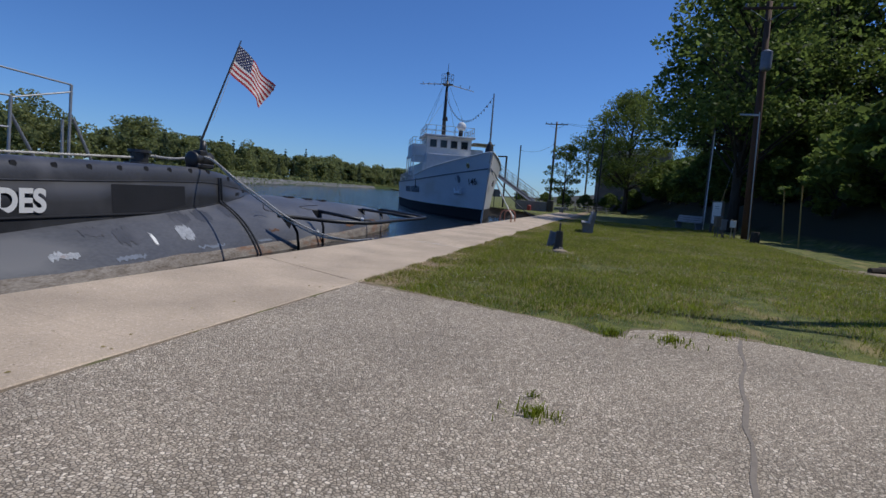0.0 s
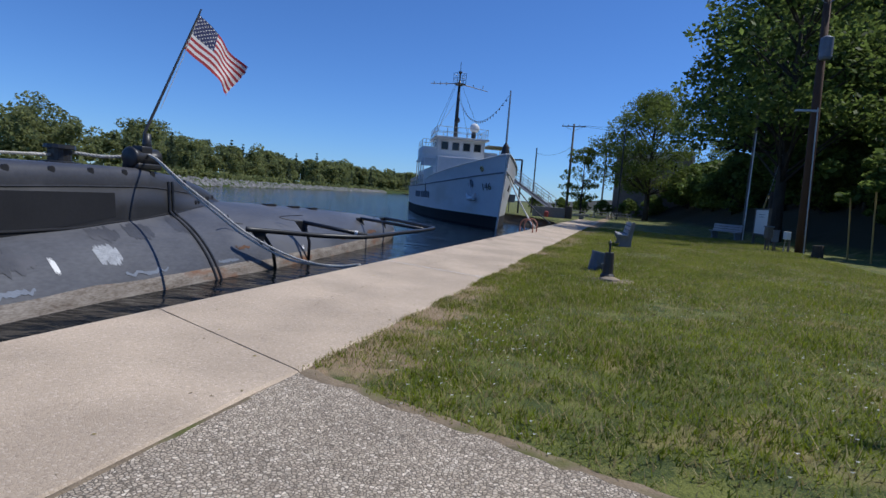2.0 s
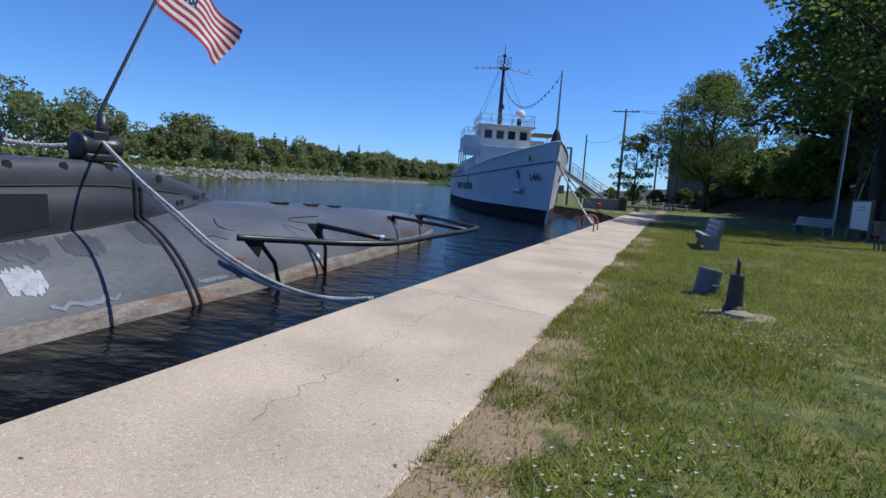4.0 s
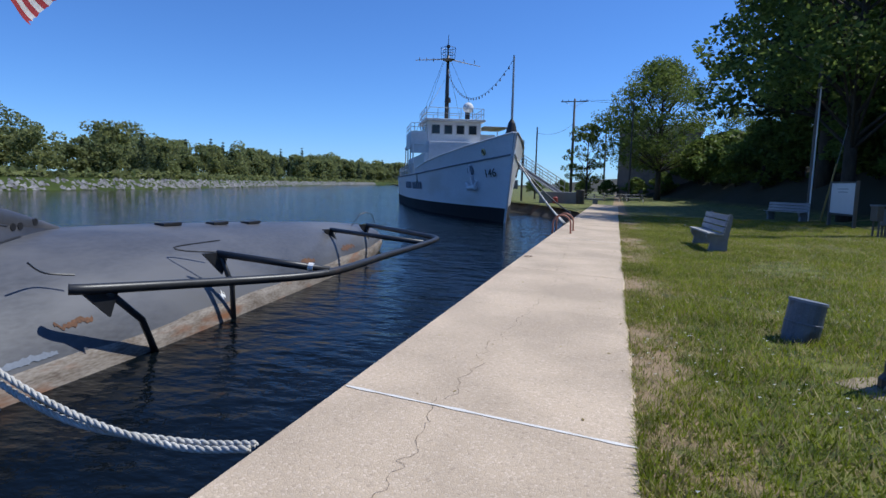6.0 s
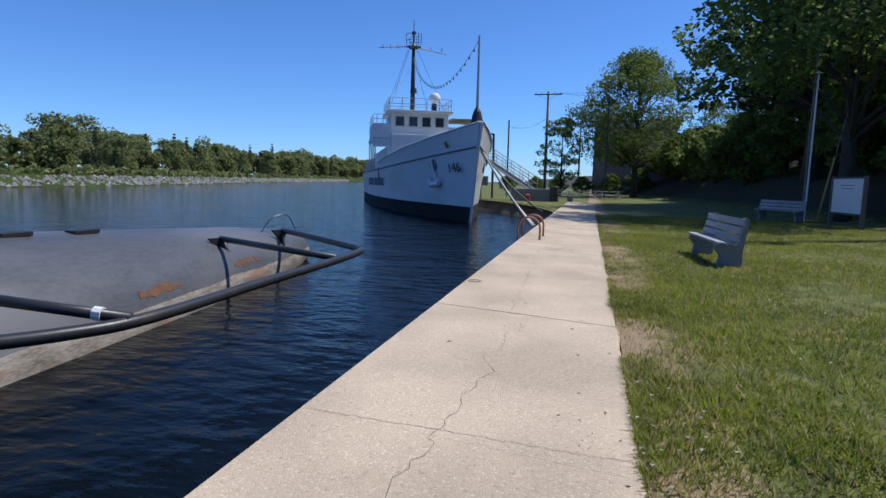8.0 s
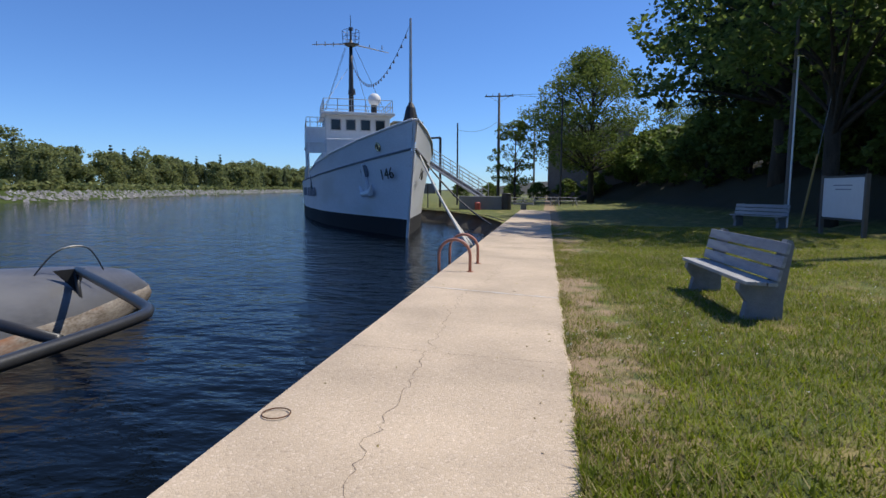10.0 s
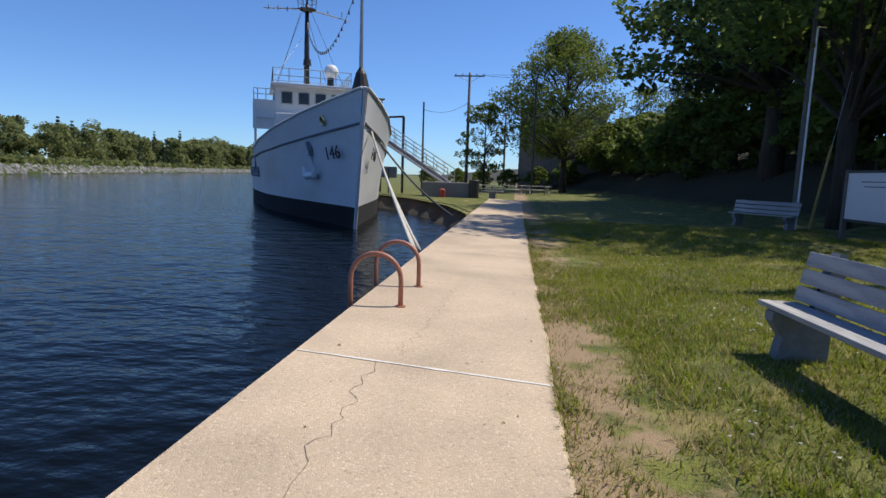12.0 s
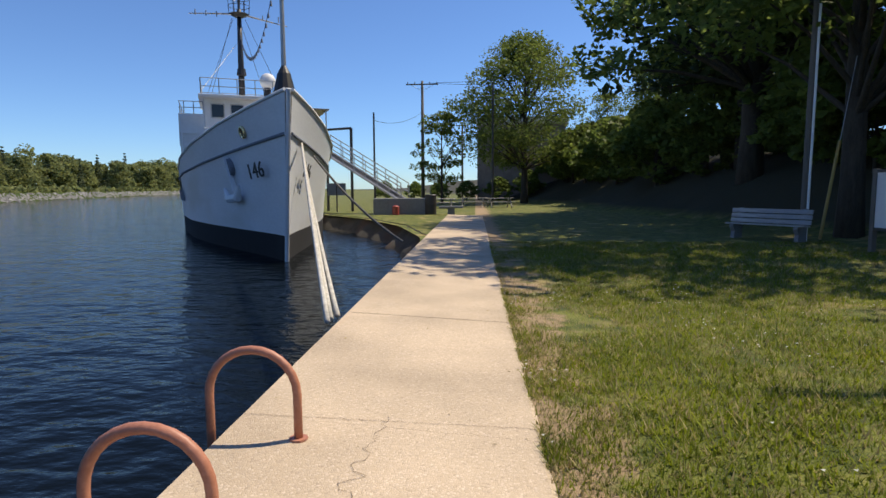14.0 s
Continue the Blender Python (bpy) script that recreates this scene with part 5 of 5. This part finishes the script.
guy = thing("guy_wire", "slanting guy wire with a yellow guard", "guy wire", Matrix.Translation((9.6, 46.8, 0.0)))
part("wire", rod([(0, 0, -0.1), (2.0, 1.2, 9.5)], 0.012, 5), M["galv"], guy)
part("guard", rod([(0, 0, 0), (0.60, 0.36, 2.85)], 0.045, 8), M["yellow"], guy, "yellow plastic guard")


def utility_pole(x, y, h, r, m_, lean=(0, 0), z=None, arm=1.2, wood="brown creosoted"):
    t = thing("utility_pole", wood + " wooden utility pole with a crossarm", "utility pole", Matrix.Translation((x, y, (hill(x, y) if z is None else z) - 0.1)))
    part("pole", rod([(0, 0, -0.3), (lean[0] * 0.5, lean[1] * 0.5, h * 0.5), (lean[0], lean[1], h)], [r * 1.15, r, r * 0.75], 10), M[m_], t, smooth=True)
    part("crossarm", bars((-arm, arm, -0.05, 0.05, h - 0.42, h - 0.3), bevel=0.01), M[m_], t, at=Matrix.Translation((lean[0], lean[1] - 0.15, 0)))
    for k in (-0.9, -0.45, 0.45, 0.9):
        part("insulator", rod([(lean[0] + k * arm, lean[1] - 0.15, h - 0.3), (lean[0] + k * arm, lean[1] - 0.15, h - 0.12)], 0.045, 6), M["letter"], t)
    for s in (-1, 1):
        part("brace", rod([(lean[0], lean[1] - 0.12, h - 1.0), (lean[0] + s * 0.7 * arm, lean[1] - 0.17, h - 0.42)], 0.02, 5), M["galv"], t)
    return t


up = utility_pole(-5.65, 88.2, 12.2, 0.16, "greypole", z=0.0, arm=1.6, wood="weathered grey")
rp = utility_pole(9.75, 37.3, 12.0, 0.19, "pole", lean=(-0.2, 0.2))
utility_pole(10.6, 15.0, 10.8, 0.17, "pole", lean=(0.1, 0.1))
part("transformer", rod([(-0.15, -0.42, z) for z in (8.5, 8.6, 9.4, 9.5)], [0.2, 0.26, 0.26, 0.1], 14), M["letter"], rp, "grey pole transformer")
part("lower_arm", bars((-1.0, -0.1, -0.3, -0.2, 6.3, 6.4), bevel=0.01), M["galv"], rp)
part("riser_pipe", rod([(0.1, -0.2, 0), (-0.1, -0.2, 6.5)], 0.03, 6), M["galv"], rp)
up2 = utility_pole(-2.4, 121, 11.6, 0.15, "greypole", z=0, arm=1.0, wood="distant grey")
sp = thing("steel_pole", "thin dark pole on the quay", "pole", Matrix.Translation((-8.55, 76.6, 0)))
part("shaft", rod([(0, 0, -0.2), (0, 0, 7.6)], [0.09, 0.07], 8), M["iron"], sp)
tp = thing("steel_pole", "thin dark pole in front of the maple", "pole", Matrix.Translation((1.1, 80.5, 0)))
part("shaft", rod([(0, 0, -0.2), (0, 0, 10.5)], [0.1, 0.07], 8), M["iron"], tp)
# service wires
for a, c_, sag in (((-4.2, 88.1, 11.9), (15.3, 67.6, 11.9), 1.0), ((-4.95, 88.1, 11.9), (15.8, 68.5, 11.1), 1.2), ((-5.65, 88.1, 8.9), (0.5, 104.3, 7.4), 0.3), ((-5.65, 88.1, 9.1), (-8.55, 76.6, 7.0), 0.6)):
    a, c_ = Vector(a), Vector(c_)
    w = thing("overhead_wire", "thin dark overhead service wire", "wire", Matrix.Translation(a), group="overhead wires")
    part("wire", rod([(c_ - a) * (i / 12) - Vector((0, 0, sag * 4 * (i / 12) * (1 - i / 12))) for i in range(13)], 0.018, 4), M["iron"], w)

# meter pedestals by the brown pole
for x, y, h, w, m_, lb in ((8.25, 36.6, 1.05, 0.30, "greypole", "dark wooden meter post with boxes"), (8.6, 36.9, 0.9, 0.2, "letter", "grey utility pedestal on a pipe")):
    t = thing("utility_box", lb, "utility box", pose(x, y, hill(x, y) - 0.02, 0, 0, 20))
    part("cabinet", bars((-0.12, 0.12, -w / 2, w / 2, h - 0.5, h), bevel=0.02), M[m_], t)
    part("lid", bars((-0.15, 0.15, -w / 2 - 0.03, w / 2 + 0.03, h, h + 0.05), bevel=0.01), M["letter"], t)
    for q in (-w / 2 + 0.03, w / 2 - 0.03):
        part("leg", rod([(0, q, -0.2), (0, q, h - 0.4)], 0.035, 6), M["greypole"], t)
t = thing("utility_box", "small white meter box on a post", "utility box", pose(8.95, 36.4, hill(8.95, 36.4), 0, 0, 15))
part("cabinet", bars((-0.1, 0.1, -0.14, 0.14, 0.55, 0.9), bevel=0.02), M["white"], t)
part("leg", rod([(0.12, 0, -0.2), (0.12, 0, 0.9)], 0.05, 8), M["greypole"], t)
part("conduit", rod(curve_pts([(0, 0.1, 0.55), (0.02, 0.16, 0.3), (0, 0.2, -0.1)], 4), 0.025, 6), M["galv"], t)
for x, y, h, ln in ((10.9, 35.0, 2.6, -0.2), (11.1, 33.2, 2.8, -0.16)):
    t = thing("marker_stake", "thin leaning wooden stake at the lawn's edge", "stake", Matrix.Translation((x, y, hill(x, y) - 0.1)), group="marker stakes")
    part("shaft", rod([(0, 0, -0.1), (ln, 0, h)], [0.035, 0.03], 6), M["yellow"], t)
stump = thing("tree_stump", "dark weathered stump beside the pole", "stump", Matrix.Translation((9.4, 33.6, hill(9.4, 33.6) - 0.05)))
part("wood", rod([(0, 0, -0.1), (0.02, 0, 0.3), (0, 0, 0.55)], [0.24, 0.2, 0.19], 10), M["bark"], stump)
for x, y, a, ln in ((10.4, 22.0, 20, 1.6), (10.7, 22.3, -15, 1.2), (11.2, 22.6, 60, 1.5)):
    t = thing("log", "fallen dark log on bare sand", "log", pose(x, y, hill(x, y) + 0.06, 0, 0, a), group="fallen logs")
    part("wood", rod([(-ln / 2, 0, 0), (0, 0.03, 0.03), (ln / 2, 0, 0.0)], [0.09, 0.1, 0.07], 8), M["bark"], t)
b = bmesh.new()
loft(b, [[(10.1 + rr * math.cos(a) * 1.3 * (1 + 0.2 * math.sin(3 * a)), 21.6 + rr * 0.6 * math.sin(a), hill(10.1 + rr * math.cos(a) * 1.3, 21.6) + 0.01 - 0.03 * (rr > 0.9)) for a in [i * math.tau / 24 for i in range(24)]] for rr in (0.05, 0.5, 0.9, 1.0)], closed=True)
tagged(part("sand_patch", b, M["sand"], smooth=True), "bare sandy patch at the lawn's edge", "sand", kind="structure")

# ---- quay end: block, barrel, gangway, picnic tables, building ----
blk = thing("concrete_block", "grey concrete block on the quay with a red can beside it", "block", pose(-4.97, 64.3, 0, 0, 0, 8))
part("body", bars((-1.55, 1.55, -0.5, 0.5, -0.05, 0.95), bevel=0.04), M["benchleg"], blk)
can = thing("red_can", "faded red can in front of the concrete block", "can", Matrix.Translation((-5.06, 63.37, 0)))
part("body", rod([(0, 0, 0), (0, 0, 0.48), (0, 0, 0.55)], [0.2, 0.2, 0.1], 12), M["red"], can)
brl = thing("trash_barrel", "dark steel trash barrel", "barrel", Matrix.Translation((-3.06, 64.03, 0)))
part("body", rod([(0, 0, 0), (0, 0, 0.55), (0, 0, 0.57), (0, 0, 1.12), (0, 0, 1.17)], [0.34, 0.34, 0.36, 0.34, 0.28], 16), M["iron"], brl)
part("rim", rod([(0.35 * math.cos(a * math.tau / 16), 0.35 * math.sin(a * math.tau / 16), 1.12) for a in range(16)], 0.03, 6, closed=True), M["iron"], brl)
seat = thing("stone_seat", "low grey seat beside the barrel", "seat", Matrix.Translation((-1.81, 63.37, 0)))
part("slab", bars((-0.7, 0.7, -0.3, 0.3, 0.38, 0.5), bevel=0.02), M["benchleg"], seat)
part("foot", bars((-0.2, 0.2, -0.2, 0.2, -0.05, 0.4), bevel=0.02), M["benchleg"], seat)

G0, G1 = Vector((-10.1, 67.2, 3.95)), Vector((-4.7, 65.0, 0.75))
gang = thing("gangway", "galvanised gangway with handrails from ship to quay", "gangway", Matrix.Translation(G1))
gd = (G0 - G1)
gs = Vector((-gd.y, gd.x, 0)).normalized() * 0.5
for s in (-1, 1):
    part("side_beam", rod([gs * s, gd + gs * s], 0.09, 6), M["galv"], gang)
    for h in (0.55, 1.1):
        part("handrail", rod([gs * s + Vector((0, 0, h)), gd + gs * s + Vector((0, 0, h))], 0.035, 6), M["galv"], gang)
    for i in range(8):
        p = gd * (i / 7) + gs * s
        part("stanchion", rod([p, p + Vector((0, 0, 1.1))], 0.03, 6), M["galv"], gang)
b = bmesh.new()
b.faces.new([b.verts.new(p) for p in (gs, -gs, gd - gs, gd + gs)])
bmesh.ops.solidify(b, geom=b.faces[:], thickness=0.06)
part("tread_deck", b, M["casing"], gang)
part("foot_roller", rod([gs * 1.1 + Vector((0, 0, -0.05)), -gs * 1.1 + Vector((0, 0, -0.05))], 0.12, 10), M["iron"], gang)
part("landing_step", bars((-0.7, 0.7, -0.7, 0.7, -0.85, -0.12), bevel=0.03), M["greypole"], gang)
fr_ = thing("gantry_frame", "dark steel gantry frame beside the gangway", "frame", Matrix.Translation((-8.79, 68.92, 0)))
for x, y in ((0, 0), (-1.9, 0.9)):
    part("upright", rod([(x, y, -0.1), (x, y, 5.6)], 0.1, 8), M["iron"], fr_)
part("beam", rod([(0, 0, 5.6), (-1.9, 0.9, 5.6)], 0.08, 8), M["iron"], fr_)
b = bars((-0.6, 0.6, -0.03, 0.03, 1.1, 1.9), bevel=0.01)
nb = thing("blue_sign", "small pale blue sign on a post near the ship", "sign", pose(-9.55, 67.6, 0, 0, 0, 10))
part("panel", b, M["letter"], nb, "pale blue panel")
part("post", rod([(0, 0, -0.1), (0, 0, 1.9)], 0.05, 6), M["iron"], nb)


def picnic_table(x, y, turn):
    t = thing("picnic_table", "grey wooden picnic table on the sunlit lawn", "picnic table", pose(x, y, 0, 0, 0, turn), group="picnic tables")
    for k in range(4):
        part("top_board", bars((-1.1, 1.1, -0.38 + 0.195 * k, -0.20 + 0.195 * k, 0.70, 0.75), bevel=0.006), M["picnic"], t)
    for s in (-1, 1):
        part("bench_board", bars((-1.1, 1.1, s * 0.75 - 0.14, s * 0.75 + 0.14, 0.42, 0.46), bevel=0.006), M["picnic"], t)
        for q in (-1, 1):
            part("leg", rod([(s * 0.8, q * 0.72, 0), (s * 0.8, q * 0.2, 0.7)], 0.05, 6), M["picnic"], t)
        part("brace", rod([(s * 0.8, -0.85, 0.4), (s * 0.8, 0.85, 0.4)], 0.05, 6), M["picnic"], t)
    return t


picnic_table(-3.06, 74.18, 5)
picnic_table(-0.57, 77, -8)
picnic_table(1.53, 76.06, 12)

house = thing("building", "dull brick building with pale cornice behind the trees", "building", pose(5.75, 108, 3.45, 0, 0, -6))
part("wall", bars((-5.5, 5.5, -4, 4, -4, 6.3)), M["brick"], house)
part("cornice", bars((-5.9, 5.9, -4.4, 4.4, 6.3, 6.75), (-5.7, 5.7, -4.2, 4.2, 6.0, 6.3)), M["trimw"], house)
part("roof", bars((-5.6, 5.6, -4.1, 4.1, 6.75, 6.95)), M["iron"], house)
for x in (-2.9, -0.9, 1.1, 3.1):
    for z in (1.2, 4.0):
        w = part("window", bars((x - 0.6, x + 0.6, -4.06, -3.98, z, z + 1.6)), M["trimw"], house)
        part("pane", bars((x - 0.48, x - 0.04, -4.09, -4.0, z + 0.12, z + 1.48)), glass_m, w)
        part("pane", bars((x + 0.04, x + 0.48, -4.09, -4.0, z + 0.12, z + 1.48)), glass_m, w)

# ---- weeds and grass ----
rng = random.Random(21)


def blades(bm, x, y, z, h, r, lean=0.6):
    a = r.uniform(0, math.tau)
    d = Vector((math.cos(a), math.sin(a), 0))
    s = Vector((-d.y, d.x, 0)) * h * r.uniform(0.05, 0.09)
    p = Vector((x, y, z))
    k = r.uniform(0.15, lean) * h
    q = p + d * k * 0.35 + Vector((0, 0, h * 0.6))
    e = p + d * k + Vector((0, 0, h * r.uniform(0.7, 1.0)))
    v = [bm.verts.new(c) for c in (p - s, p + s, q + s * 0.7, q - s * 0.7, e)]
    bm.faces.new(v[:4])
    bm.faces.new((v[3], v[2], v[4]))


def weed(x, y, n, r, h):
    b = bmesh.new()
    for _ in range(n):
        a, d = rng.uniform(0, math.tau), abs(rng.gauss(0, r))
        blades(b, x + d * math.cos(a), y + d * math.sin(a), 0.0, h * rng.uniform(0.5, 1.2), rng, 1.4)
    ob = part("weed_tuft", b, M["grass"])
    return tagged(ob, "small green weed tuft in a pavement crack", "weed", group="weed tufts", kind="stuff")


weed(2.78, 7.46, 130, 0.09, 0.07)
weed(2.72, 7.75, 40, 0.04, 0.05)
weed(3.74, 9.95, 160, 0.12, 0.08)
weed(3.2, 9.95, 140, 0.1, 0.08)
weed(4.3, 10.6, 120, 0.15, 0.06)
lim = [(x, y) for x, y in edge]
green, straw, flowers = [], [], []


def blade(out, x, y, z, h, r):
    a, k, w = r.uniform(0, math.tau), r.uniform(0.2, 1.6) * h, h * r.uniform(0.06, 0.13)
    c, s = math.cos(a), math.sin(a)
    out += [(x + s * w, y - c * w, z), (x - s * w, y + c * w, z), (x + c * k, y + s * k, z + h)]


def scatter(n, near, y0, y1, power):
    for _ in range(n):
        x, y = near * rng.random() ** power, rng.uniform(y0, y1)
        low = lerp(lim, x) + 0.06 * noise.noise((x * 5, 1, 0))
        if y < low:
            continue
        worn = 0.65 * max(0, 1 - x / 0.9) + 0.5 * max(0, 1 - (y - low) / 1.3) + (0.45 * max(0, 1 - abs(x - 0.55) / 0.5) if y > 25 else 0)
        patch = noise.noise((x * 0.5, y * 0.5, 2)) + 0.6 * noise.noise((x * 1.7, y * 1.7, 5)) + 0.35 * noise.noise((x * 5, y * 5, 8)) + worn
        if patch > 0.3 and rng.random() < min(0.88, 0.2 + (patch - 0.3) * 1.1):
            continue
        h = rng.uniform(0.02, 0.062) * (1.15 - 0.4 * max(0, min(1, patch))) * (1 + 0.6 * max(0, noise.noise((x * 0.8, y * 0.8, 21))))
        z = hill(x, y) - 0.014
        blade(straw if rng.random() < 0.24 + 0.5 * max(0, patch) else green, x - 0.015, y, z, h, rng)
        if rng.random() < 0.008 * max(0, 0.2 + 4 * noise.noise((x * 0.6, y * 0.6, 11))):
            flowers.extend((x + 0.015 * math.cos(a), y + 0.015 * math.sin(a), z + h + 0.004 * (a < 2)) for a in (0.3, 2.4, 4.5))


scatter(620000, 9.5, 9.4, 46.0, 1.7)
for name, pts, m_, label, cat in (("grass", green, "grass", "short green grass blades on the lawn", "grass"), ("dry_grass", straw, "straw", "dry straw-coloured grass blades", "grass"), ("clover", flowers, "clover", "small white clover flowers in the lawn", "flowers")):
    me = bpy.data.meshes.new(name)
    me.from_pydata(pts, [], [(i, i + 1, i + 2) for i in range(0, len(pts), 3)])
    me.materials.append(M[m_])
    tagged(new(name, me), label, cat, kind="stuff")
